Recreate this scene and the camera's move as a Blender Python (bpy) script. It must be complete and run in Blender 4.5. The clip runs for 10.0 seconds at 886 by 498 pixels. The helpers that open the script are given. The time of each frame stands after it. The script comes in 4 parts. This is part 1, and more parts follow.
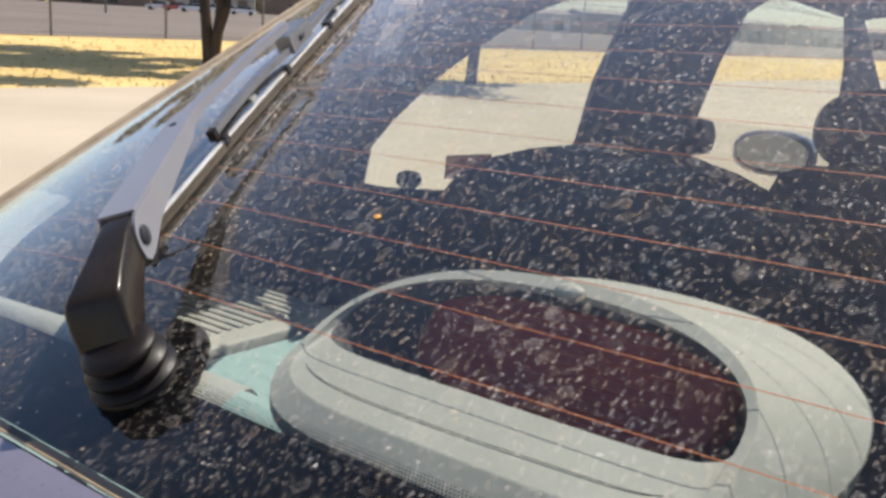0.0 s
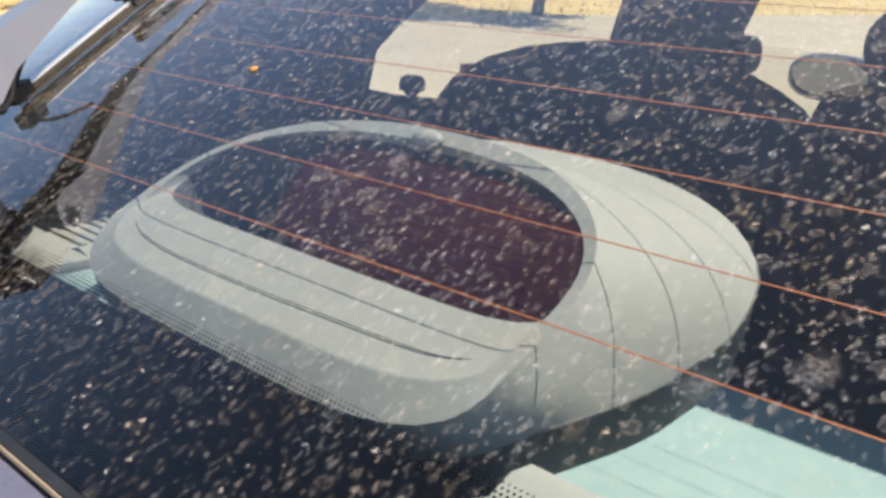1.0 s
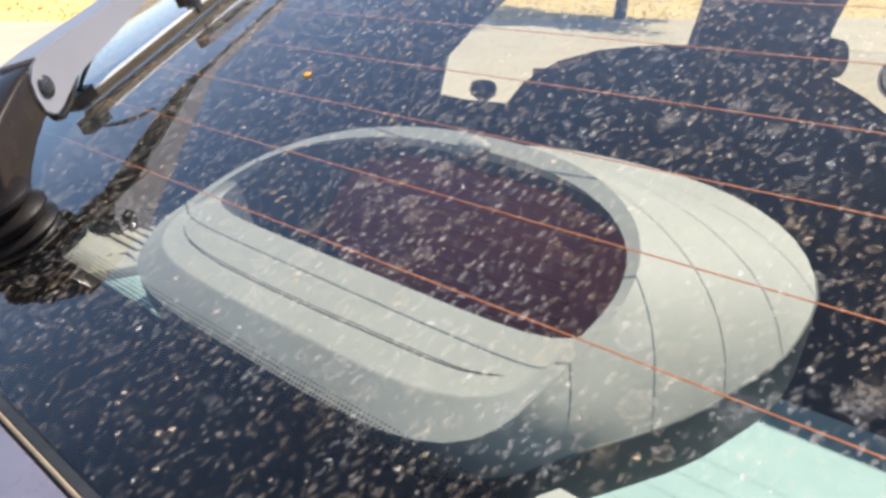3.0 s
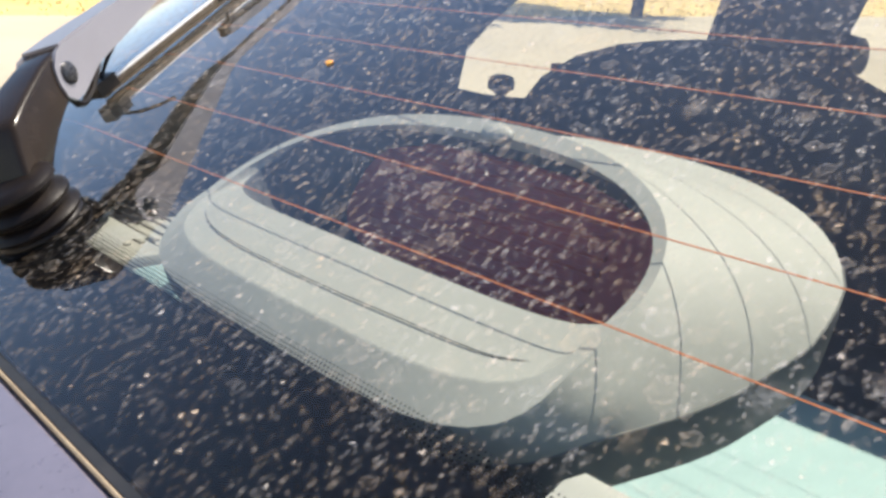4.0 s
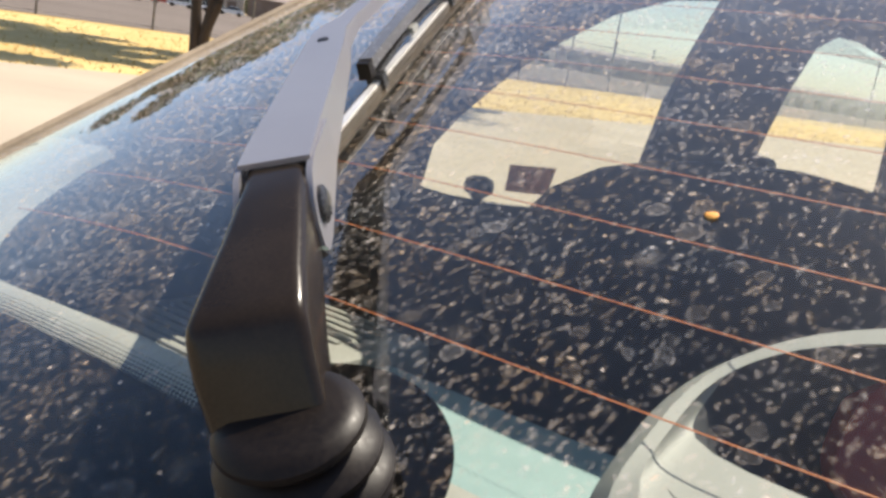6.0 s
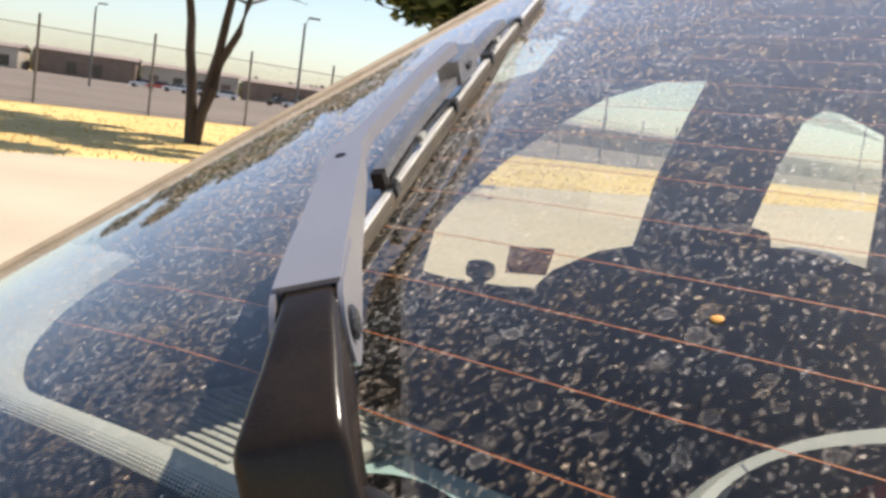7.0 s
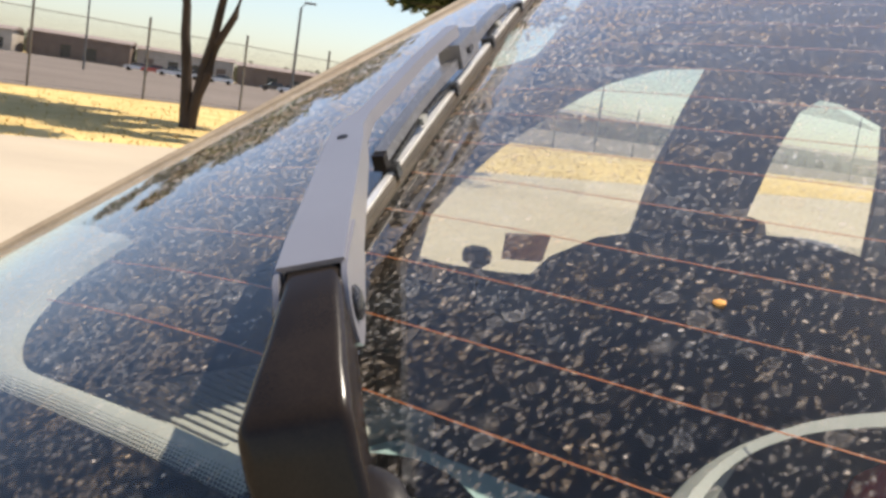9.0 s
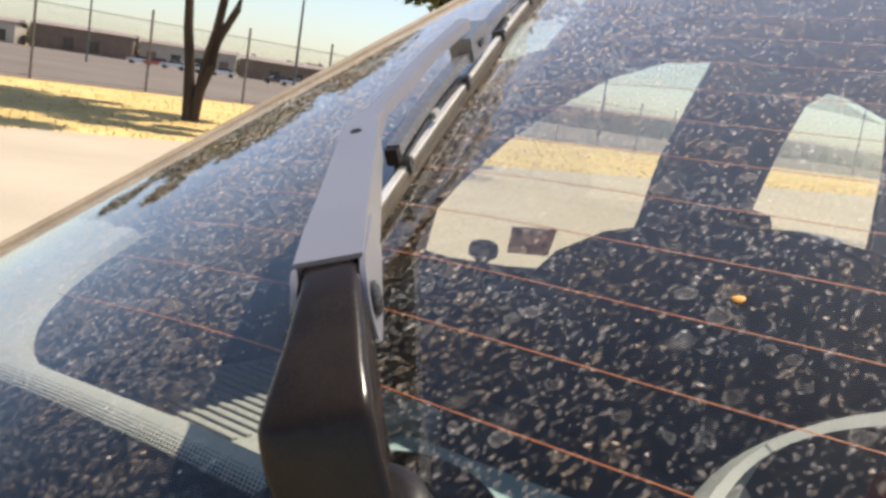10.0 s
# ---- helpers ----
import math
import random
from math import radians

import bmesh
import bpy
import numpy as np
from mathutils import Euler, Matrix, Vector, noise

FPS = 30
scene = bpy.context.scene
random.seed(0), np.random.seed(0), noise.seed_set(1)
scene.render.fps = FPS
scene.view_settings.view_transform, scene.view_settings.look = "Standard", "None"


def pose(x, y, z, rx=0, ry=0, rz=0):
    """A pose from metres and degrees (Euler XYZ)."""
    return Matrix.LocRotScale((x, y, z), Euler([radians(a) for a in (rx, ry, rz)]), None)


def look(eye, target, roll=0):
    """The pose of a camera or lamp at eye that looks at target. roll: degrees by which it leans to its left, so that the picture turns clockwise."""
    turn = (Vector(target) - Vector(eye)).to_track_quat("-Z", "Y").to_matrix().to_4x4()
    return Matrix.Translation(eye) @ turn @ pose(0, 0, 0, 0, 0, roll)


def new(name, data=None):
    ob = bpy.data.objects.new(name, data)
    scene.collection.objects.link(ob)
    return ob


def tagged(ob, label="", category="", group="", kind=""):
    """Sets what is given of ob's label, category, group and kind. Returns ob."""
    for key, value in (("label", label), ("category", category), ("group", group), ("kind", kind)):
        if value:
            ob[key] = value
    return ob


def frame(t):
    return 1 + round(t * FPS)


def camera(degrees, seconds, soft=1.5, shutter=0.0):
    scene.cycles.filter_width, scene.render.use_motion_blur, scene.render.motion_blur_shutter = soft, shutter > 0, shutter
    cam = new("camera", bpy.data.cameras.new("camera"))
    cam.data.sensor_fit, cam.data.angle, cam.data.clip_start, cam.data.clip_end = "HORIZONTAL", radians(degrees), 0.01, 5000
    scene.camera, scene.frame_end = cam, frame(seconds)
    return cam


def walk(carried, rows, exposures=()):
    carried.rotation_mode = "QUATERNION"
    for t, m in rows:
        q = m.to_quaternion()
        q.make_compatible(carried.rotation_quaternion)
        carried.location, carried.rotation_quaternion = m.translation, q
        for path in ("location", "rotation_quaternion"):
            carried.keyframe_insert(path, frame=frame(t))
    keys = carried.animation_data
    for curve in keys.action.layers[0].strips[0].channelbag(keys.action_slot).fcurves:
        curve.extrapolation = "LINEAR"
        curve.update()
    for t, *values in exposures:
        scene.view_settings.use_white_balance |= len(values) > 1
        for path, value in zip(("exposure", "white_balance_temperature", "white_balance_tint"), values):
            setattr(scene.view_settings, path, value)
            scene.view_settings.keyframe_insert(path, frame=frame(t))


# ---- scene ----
# ---- camera and walk ----
cam = camera(48.86, 10.0, soft=3.2)
PATH = [
    (0, (0.0292, -0.0133, 1.2391), (-1.2928, 1.4158, 0.7810), 3.43),
    (0.5, (0.0392, 0.0387, 1.2057), (-1.2995, 1.4307, 0.6861), 6.37),
    (1, (0.0563, 0.0801, 1.1984), (-1.3288, 1.3952, 0.6049), 3.74),
    (1.5, (0.0645, 0.0845, 1.1996), (-1.4021, 1.3142, 0.6192), 2.98),
    (2, (0.0687, 0.0925, 1.1974), (-1.4093, 1.3061, 0.6117), 2.85),
    (2.5, (0.0616, 0.0946, 1.1994), (-1.4232, 1.2989, 0.6120), 2.91),
    (4, (0.0555, 0.0926, 1.1946), (-1.4509, 1.2628, 0.5934), 3.31),
    (4.5, (0.0322, 0.0908, 1.1974), (-1.4985, 1.2508, 0.6396), 3.61),
    (5, (-0.1104, 0.0877, 1.2017), (-1.5615, 1.3896, 0.7556), 6.88),
    (6.5, (-0.1988, 0.0431, 1.1671), (-1.4462, 1.5601, 0.7889), 9.40),
    (7, (-0.1925, 0.0394, 1.1884), (-1.5012, 1.5299, 0.9321), 7.85),
    (7.5, (-0.1930, 0.0349, 1.1883), (-1.5046, 1.5227, 0.9314), 8.57),
    (8, (-0.1927, 0.0377, 1.1859), (-1.4945, 1.5316, 0.9143), 8.35),
    (8.5, (-0.1941, 0.0369, 1.1867), (-1.4948, 1.5311, 0.9123), 8.61),
    (9, (-0.1943, 0.0378, 1.1864), (-1.4894, 1.5358, 0.9055), 8.42),
    (9.5, (-0.1948, 0.0378, 1.1855), (-1.4979, 1.5271, 0.8957), 8.22),
    (10, (-0.1991, 0.0366, 1.1861), (-1.4953, 1.5308, 0.8908), 8.47),
]
walk(cam, [(t, look(eye, target, roll)) for t, eye, target, roll in PATH], [(t, stops, kelvin, 12) for t, stops, kelvin in ((0, 0.38, 6340), (0.5, 0.50, 6340), (1, 0.50, 6340), (1.5, 0.62, 6340), (2.5, 0.72, 6340), (4.5, 0.80, 6500), (5, 0.76, 6500), (6.5, 0.50, 6680), (7, 0.54, 6680), (8, 0.46, 6680), (10, 0.46, 6680))])

# ---- light ----
SUN = Vector((0.04, 0.44, 0.89)).normalized()
world = bpy.data.worlds.new("sky")
scene.world = world
world.use_nodes = True
wt = world.node_tree
sky = wt.nodes.new("ShaderNodeTexSky")
sky.sky_type, sky.sun_disc = "NISHITA", False
sky.sun_elevation = math.asin(SUN.z)
sky.sun_rotation = math.atan2(SUN.x, SUN.y)
sky.air_density, sky.dust_density, sky.ozone_density = 1.0, 0.9, 1.6
wt.links.new(sky.outputs[0], wt.nodes["Background"].inputs[0])
wt.nodes["Background"].inputs[1].default_value = 0.12
sun = new("sun", bpy.data.lights.new("sun", "SUN"))
sun.data.energy, sun.data.angle, sun.data.color = 4.8, radians(0.53), (1.0, 0.93, 0.80)
sun.matrix_world = look(tuple(SUN * 50), (0, 0, 0))
scene.view_settings.exposure = 0.45


# ---- materials ----
def mat(name):
    m = bpy.data.materials.new(name)
    m.use_nodes = True
    nt = m.node_tree
    return m, nt, nt.nodes["Principled BSDF"]


def node(nt, kind, **values):
    n = nt.nodes.new(kind)
    for k, v in values.items():
        n.inputs[k.replace("_", " ")].default_value = v
    return n


def coords(nt, scale=(1, 1, 1), turn=0.0):
    tc = nt.nodes.new("ShaderNodeTexCoord")
    mp = nt.nodes.new("ShaderNodeMapping")
    mp.inputs["Scale"].default_value = scale
    mp.inputs["Rotation"].default_value = (0, 0, turn)
    nt.links.new(tc.outputs["Object"], mp.inputs["Vector"])
    return mp.outputs["Vector"]


def noise_tex(nt, vec, scale, detail=4.0, rough=0.55):
    n = node(nt, "ShaderNodeTexNoise", Scale=scale, Detail=detail, Roughness=rough)
    nt.links.new(vec, n.inputs["Vector"])
    return n.outputs["Fac"]


def ramp(nt, fac, stops):
    r = nt.nodes.new("ShaderNodeValToRGB")
    e = r.color_ramp.elements
    while len(e) < len(stops):
        e.new(0.5)
    for el, (p, c) in zip(e, stops):
        el.position = p
        el.color = (*c, 1) if len(c) == 3 else c
    nt.links.new(fac, r.inputs[0])
    return r.outputs["Color"]


def maths(nt, op, a, b=None, clamp=False):
    n = nt.nodes.new("ShaderNodeMath")
    n.operation, n.use_clamp = op, clamp
    for i, x in enumerate((a, b)):
        if x is None:
            continue
        if isinstance(x, (int, float)):
            n.inputs[i].default_value = x
        else:
            nt.links.new(x, n.inputs[i])
    return n.outputs[0]


def surface(name, low, high, scale, rough=0.6, metal=0.0, bump=0.2, fine=None, spec=0.5, coat=0.0, stretch=(1, 1, 1), rough_var=0.15):
    """A two-scale mottled surface between two colours."""
    m, nt, b = mat(name)
    vec = coords(nt, stretch)
    big = noise_tex(nt, vec, scale, 5)
    small = noise_tex(nt, vec, fine or scale * 12, 3)
    mixed = maths(nt, "ADD", maths(nt, "MULTIPLY", big, 0.65), maths(nt, "MULTIPLY", small, 0.35))
    nt.links.new(ramp(nt, mixed, [(0.32, low), (0.68, high)]), b.inputs["Base Color"])
    r = maths(nt, "ADD", maths(nt, "MULTIPLY", small, rough_var * 2), rough - rough_var, True)
    nt.links.new(r, b.inputs["Roughness"])
    b.inputs["Metallic"].default_value = metal
    b.inputs["Specular IOR Level"].default_value = spec
    b.inputs["Coat Weight"].default_value = coat
    if bump:
        bp = node(nt, "ShaderNodeBump", Strength=bump, Distance=0.3 / (fine or scale * 12))
        nt.links.new(small, bp.inputs["Height"])
        nt.links.new(bp.outputs[0], b.inputs["Normal"])
    return m


def dirt_mask(nt, haze):
    """Dried water spots and dust on the glass, with a sky veil painted up the slope, in metres along its face."""
    warp_in = coords(nt)
    wn = node(nt, "ShaderNodeTexNoise", Scale=330.0, Detail=5.0, Roughness=0.7)
    nt.links.new(warp_in, wn.inputs["Vector"])
    sub = nt.nodes.new("ShaderNodeVectorMath")
    sub.operation = "SUBTRACT"
    sub.inputs[1].default_value = (0.5, 0.5, 0.5)
    nt.links.new(wn.outputs["Color"], sub.inputs[0])
    sc = nt.nodes.new("ShaderNodeVectorMath")
    sc.operation = "SCALE"
    sc.inputs["Scale"].default_value = 0.0050
    nt.links.new(sub.outputs[0], sc.inputs[0])
    add = nt.nodes.new("ShaderNodeVectorMath")
    nt.links.new(warp_in, add.inputs[0])
    nt.links.new(sc.outputs[0], add.inputs[1])

    def spots(scale, stretch, turn, fill, reach):
        mp = nt.nodes.new("ShaderNodeMapping")
        mp.inputs["Scale"].default_value = stretch
        mp.inputs["Rotation"].default_value = (0, 0, turn)
        nt.links.new(add.outputs[0], mp.inputs["Vector"])
        v = node(nt, "ShaderNodeTexVoronoi", Scale=scale, Randomness=1.0)
        v.voronoi_dimensions = "2D"
        nt.links.new(mp.outputs[0], v.inputs["Vector"])
        sep = nt.nodes.new("ShaderNodeSeparateColor")
        nt.links.new(v.outputs["Color"], sep.inputs[0])
        keep = maths(nt, "LESS_THAN", sep.outputs[0], fill)
        size = maths(nt, "ADD", maths(nt, "MULTIPLY", sep.outputs[1], reach), 0.14)
        edge = maths(nt, "DIVIDE", maths(nt, "SUBTRACT", size, v.outputs["Distance"]), 0.30, True)
        return maths(nt, "MULTIPLY", maths(nt, "MULTIPLY", edge, keep), maths(nt, "ADD", maths(nt, "MULTIPLY", sep.outputs[2], 0.8), 0.2))

    long_spots = spots(195.0, (1.5, 0.7, 1), 0.75, 0.82, 0.27)
    small_spots = spots(360.0, (1.35, 0.75, 1), 0.55, 0.80, 0.30)
    big_spots = spots(60.0, (1.0, 0.9, 1), 0.2, 0.16, 0.20)

    def rings(scale, fill, reach):
        v = node(nt, "ShaderNodeTexVoronoi", Scale=scale, Randomness=1.0)
        v.voronoi_dimensions = "2D"
        nt.links.new(add.outputs[0], v.inputs["Vector"])
        sep = nt.nodes.new("ShaderNodeSeparateColor")
        nt.links.new(v.outputs["Color"], sep.inputs[0])
        keep = maths(nt, "LESS_THAN", sep.outputs[0], fill)
        size = maths(nt, "ADD", maths(nt, "MULTIPLY", sep.outputs[1], reach), 0.16)
        away = maths(nt, "ABSOLUTE", maths(nt, "SUBTRACT", v.outputs["Distance"], size))
        rim_ = maths(nt, "SUBTRACT", 1.0, maths(nt, "DIVIDE", away, 0.075), True)
        inside = maths(nt, "MULTIPLY", maths(nt, "LESS_THAN", v.outputs["Distance"], size), 0.32)
        return maths(nt, "MULTIPLY", maths(nt, "MAXIMUM", rim_, inside), keep)

    ring_spots = maths(nt, "MAXIMUM", rings(75.0, 0.10, 0.16), maths(nt, "MULTIPLY", rings(130.0, 0.10, 0.18), 0.8))
    grain = noise_tex(nt, warp_in, 650.0, 4, 0.75)
    grain = maths(nt, "MULTIPLY", maths(nt, "SUBTRACT", grain, 0.36), 3.6, True)
    dots = spots(330.0, (1, 1, 1), 0.0, 0.06, 0.30)
    total = maths(nt, "MAXIMUM", maths(nt, "MULTIPLY", long_spots, 1.0), maths(nt, "MULTIPLY", small_spots, 0.85))
    total = maths(nt, "MAXIMUM", total, maths(nt, "MULTIPLY", big_spots, 0.7))
    total = maths(nt, "MAXIMUM", total, maths(nt, "MULTIPLY", ring_spots, 0.6))
    total = maths(nt, "MULTIPLY", total, grain)
    total = maths(nt, "MULTIPLY", total, 0.80)
    patchy = maths(nt, "ADD", maths(nt, "MULTIPLY", noise_tex(nt, warp_in, 11.0, 3), 1.5), 0.05)
    sep = nt.nodes.new("ShaderNodeSeparateXYZ")
    nt.links.new(warp_in, sep.inputs[0])
    rinsed = maths(nt, "ADD", maths(nt, "MULTIPLY", sep.outputs[1], 5.0), 0.60, True)
    total = maths(nt, "MULTIPLY", maths(nt, "MULTIPLY", total, patchy), rinsed)
    total = maths(nt, "MULTIPLY", total, maths(nt, "ADD", maths(nt, "MULTIPLY", sep.outputs[1], 2.2), 0.75))
    total = maths(nt, "MAXIMUM", total, maths(nt, "MULTIPLY", dots, 0.75))
    film = maths(nt, "ADD", maths(nt, "MULTIPLY", noise_tex(nt, warp_in, 14.0, 6, 0.65), haze), haze * 0.4)
    # dust film thickens up the slope, painting in the brighter sky reflection there
    veil_rise = maths(nt, "ADD", maths(nt, "MULTIPLY", sep.outputs[1], 5.0), 0.2)
    film = maths(nt, "MULTIPLY", film, veil_rise)
    specks = maths(nt, "MULTIPLY", maths(nt, "SUBTRACT", noise_tex(nt, warp_in, 420.0, 3, 0.7), 0.49), 5.5, True)
    left = maths(nt, "SUBTRACT", maths(nt, "MULTIPLY", sep.outputs[0], -4.0), 0.55, True)
    film = maths(nt, "ADD", film, maths(nt, "MULTIPLY", maths(nt, "MULTIPLY", specks, left), maths(nt, "ADD", maths(nt, "MULTIPLY", sep.outputs[1], 2.4), 0.05, True)))
    return maths(nt, "ADD", total, film, True)


def glass_material(name, tint, dirty):
    m, nt, b = mat(name)
    nt.nodes.remove(b)
    out = nt.nodes["Material Output"]
    tr = node(nt, "ShaderNodeBsdfTransparent", Color=(*tint, 1))
    gl = node(nt, "ShaderNodeBsdfGlossy", Color=(1, 1, 1, 1), Roughness=0.015)
    lw = node(nt, "ShaderNodeLayerWeight", Blend=0.5)
    fr = maths(nt, "ADD", maths(nt, "MULTIPLY", maths(nt, "POWER", lw.outputs["Facing"], 4.0), 1.4), 0.020, True)
    mix = nt.nodes.new("ShaderNodeMixShader")
    nt.links.new(fr, mix.inputs[0])
    nt.links.new(tr.outputs[0], mix.inputs[1])
    nt.links.new(gl.outputs[0], mix.inputs[2])
    last = mix
    if dirty:
        df = nt.nodes.new("ShaderNodeBsdfDiffuse")
        hue = noise_tex(nt, coords(nt), 35.0, 4)
        nt.links.new(ramp(nt, hue, [(0.32, (0.66, 0.64, 0.62)), (0.62, (0.62, 0.47, 0.33))]), df.inputs["Color"])
        mix2 = nt.nodes.new("ShaderNodeMixShader")
        nt.links.new(dirt_mask(nt, dirty), mix2.inputs[0])
        nt.links.new(mix.outputs[0], mix2.inputs[1])
        nt.links.new(df.outputs[0], mix2.inputs[2])
        last = mix2
    nt.links.new(last.outputs[0], out.inputs["Surface"])
    return m


def frit_material():
    """Black ceramic band seen through the dirty pane: gloss and spots on black."""
    m, nt, b = mat("black_ceramic")
    b.inputs["Base Color"].default_value = (0.004, 0.004, 0.005, 1)
    b.inputs["Roughness"].default_value = 0.4
    b.inputs["Specular IOR Level"].default_value = 0.0
    return m


REAR_GLASS = glass_material("dirty_tinted_glass", (0.84, 0.88, 0.83), 0.006)
DOOR_GLASS = glass_material("clear_glass", (0.94, 0.95, 0.90), 0.0)
FRIT = frit_material()
STICKER = glass_material("faded_brown_film", (0.34, 0.25, 0.22), 0.0)
WIRE = surface("defroster_paste", (0.34, 0.085, 0.02), (0.52, 0.16, 0.04), 60, 0.55, bump=0)
ARM = surface("satin_grey_steel", (0.235, 0.225, 0.243), (0.265, 0.255, 0.275), 30, 0.30, metal=0.25, bump=0.0, fine=900, rough_var=0.02)
HEAD = surface("worn_black_plastic", (0.010, 0.0065, 0.004), (0.028, 0.019, 0.012), 45, 0.20, bump=0.0, fine=1100, spec=0.24, rough_var=0.06)
RUBBER = surface("aged_rubber", (0.004, 0.003, 0.003), (0.016, 0.011, 0.008), 70, 0.40, bump=0.06, fine=800, spec=0.18)
YOKE = surface("worn_grey_yoke", (0.20, 0.195, 0.198), (0.25, 0.24, 0.242), 60, 0.26, metal=0.5, bump=0.0, fine=700, rough_var=0.04)
BLADE_RUBBER = surface("brown_aged_rubber", (0.035, 0.024, 0.014), (0.10, 0.072, 0.042), 50, 0.4, bump=0.05, fine=600)
BLADE_METAL = surface("black_blade_metal", (0.03, 0.03, 0.032), (0.07, 0.068, 0.068), 80, 0.28, metal=0.5, bump=0.03)
CHROME = surface("bare_rail_steel", (0.72, 0.69, 0.64), (0.88, 0.85, 0.80), 60, 0.38, metal=0.45, bump=0.02)
PAINT = surface("purple_grey_paint", (0.16, 0.145, 0.18), (0.21, 0.19, 0.235), 20, 0.32, metal=0.2, bump=0.01, coat=0.5)
SEAL = surface("window_seal_rubber", (0.012, 0.012, 0.012), (0.035, 0.032, 0.03), 60, 0.5)
TAN = surface("weathered_tan_rubber", (0.22, 0.16, 0.10), (0.38, 0.29, 0.19), 40, 0.6, bump=0.1, fine=500)
TRIM = surface("light_grey_plastic", (0.290, 0.284, 0.258), (0.355, 0.347, 0.312), 25, 0.55, bump=0.08, fine=1500)
# light grey trim, with sunlight through green glass put into its colour
TEAL_LIT_GREY = surface("teal_lit_grey_plastic", (0.25, 0.355, 0.355), (0.30, 0.415, 0.41), 25, 0.6, bump=0.05, fine=1500)
TRIM_DARK = surface("dark_grey_plastic", (0.02, 0.02, 0.024), (0.04, 0.04, 0.046), 30, 0.6)
LINING = surface("charcoal_lining", (0.030, 0.031, 0.036), (0.058, 0.060, 0.068), 30, 0.85, fine=600, bump=0)
CLOTH = surface("charcoal_cloth", (0.026, 0.028, 0.034), (0.050, 0.053, 0.062), 40, 0.9, fine=900, bump=0)
LENS = surface("dark_red_lens", (0.19, 0.012, 0.009), (0.28, 0.022, 0.014), 30, 0.35, bump=0.05)
MIRROR, _nt, _b = mat("mirror_silver")
_b.inputs["Base Color"].default_value, _b.inputs["Metallic"].default_value, _b.inputs["Roughness"].default_value = (0.30, 0.32, 0.35, 1), 1.0, 0.04

# ---- the car's frame ----
CAR = Matrix(((0.99807, -0.05490, -0.02904, -0.2), (0.05488, 0.99849, -0.00160, 0.25), (0.02909, 0.0, 0.99958, 1.1055), (0, 0, 0, 1))) @ Matrix.Translation((0, -0.25, -1.1055))
SLOPE = math.atan(0.529)
CS, SN = math.cos(SLOPE), math.sin(SLOPE)
GY, GZ = 0.163, 1.1055 + 0.529 * (0.163 - 0.25)
# glass frame: u across, v up the slope, h out of the pane
PANE = Matrix(((1, 0, 0, 0), (0, CS, -SN, GY), (0, SN, CS, GZ), (0, 0, 0, 1)))


def finish(bm, smooth=True, sharp=35):
    bmesh.ops.remove_doubles(bm, verts=bm.verts, dist=1e-6)
    bmesh.ops.recalc_face_normals(bm, faces=bm.faces)
    for f in bm.faces:
        f.smooth = smooth
    if smooth:
        for e in bm.edges:
            if len(e.link_faces) == 2 and e.calc_face_angle(0) > radians(sharp):
                e.smooth = False


def part(name, bm, material, parent=None, label="", m=None, smooth=True, bevel=0.0, segments=2, sharp=35):
    """Links a bmesh as one mesh object under a thing or a part."""
    if bevel:
        es = [e for e in bm.edges if len(e.link_faces) == 2 and e.calc_face_angle(0) > radians(30)]
        bmesh.ops.bevel(bm, geom=es, offset=bevel, segments=segments, profile=0.5, affect="EDGES", clamp_overlap=True)
    finish(bm, smooth, sharp)
    me = bpy.data.meshes.new(name)
    bm.to_mesh(me)
    bm.free()
    me.materials.append(material)
    ob = new(name, me)
    if parent is not None:
        ob.parent = parent
    if m is not None:
        ob.matrix_basis = m
    if label:
        ob["label"] = label
    return ob


def box(bm, lo, hi, m=None):
    r = bmesh.ops.create_cube(bm, size=1.0)
    for v in r["verts"]:
        v.co = Vector([(a + b) / 2 + c * (b - a) for a, b, c in zip(lo, hi, v.co)])
        if m is not None:
            v.co = m @ v.co
    return r["verts"]


def tube(bm, path, radii, n=10, cap=True, flat=1.0, up=Vector((0, 0, 1))):
    """A tube along points with a radius at each; flat squashes it along up."""
    rings = []
    pts = [Vector(p) for p in path]
    for i, p in enumerate(pts):
        d = (pts[min(i + 1, len(pts) - 1)] - pts[max(i - 1, 0)]).normalized()
        a = d.cross(up if abs(d.dot(up)) < 0.95 else Vector((1, 0, 0))).normalized()
        b = a.cross(d).normalized()
        rings.append([bm.verts.new(p + radii[i] * (a * math.cos(2 * math.pi * k / n) + b * flat * math.sin(2 * math.pi * k / n))) for k in range(n)])
    for r0, r1 in zip(rings, rings[1:]):
        for k in range(n):
            bm.faces.new((r0[k], r0[(k + 1) % n], r1[(k + 1) % n], r1[k]))
    if cap:
        bm.faces.new(list(reversed(rings[0])))
        bm.faces.new(rings[-1])
    return rings


def loft(bm, rings, closed=True, cap0=False, cap1=False):
    """Faces between rings of points."""
    vs = [[bm.verts.new(p) for p in r] for r in rings]
    n = len(vs[0])
    for a, b in zip(vs, vs[1:]):
        for k in range(n if closed else n - 1):
            bm.faces.new((a[k], a[(k + 1) % n], b[(k + 1) % n], b[k]))
    if cap0:
        bm.faces.new(list(reversed(vs[0])))
    if cap1:
        bm.faces.new(vs[-1])
    return vs


def solid(bm, outline, depth):
    """A flat outline of (x, y, z) points pushed along a vector."""
    d = Vector(depth)
    loft(bm, [[Vector(p) for p in outline], [Vector(p) + d for p in outline]], cap0=True, cap1=True)


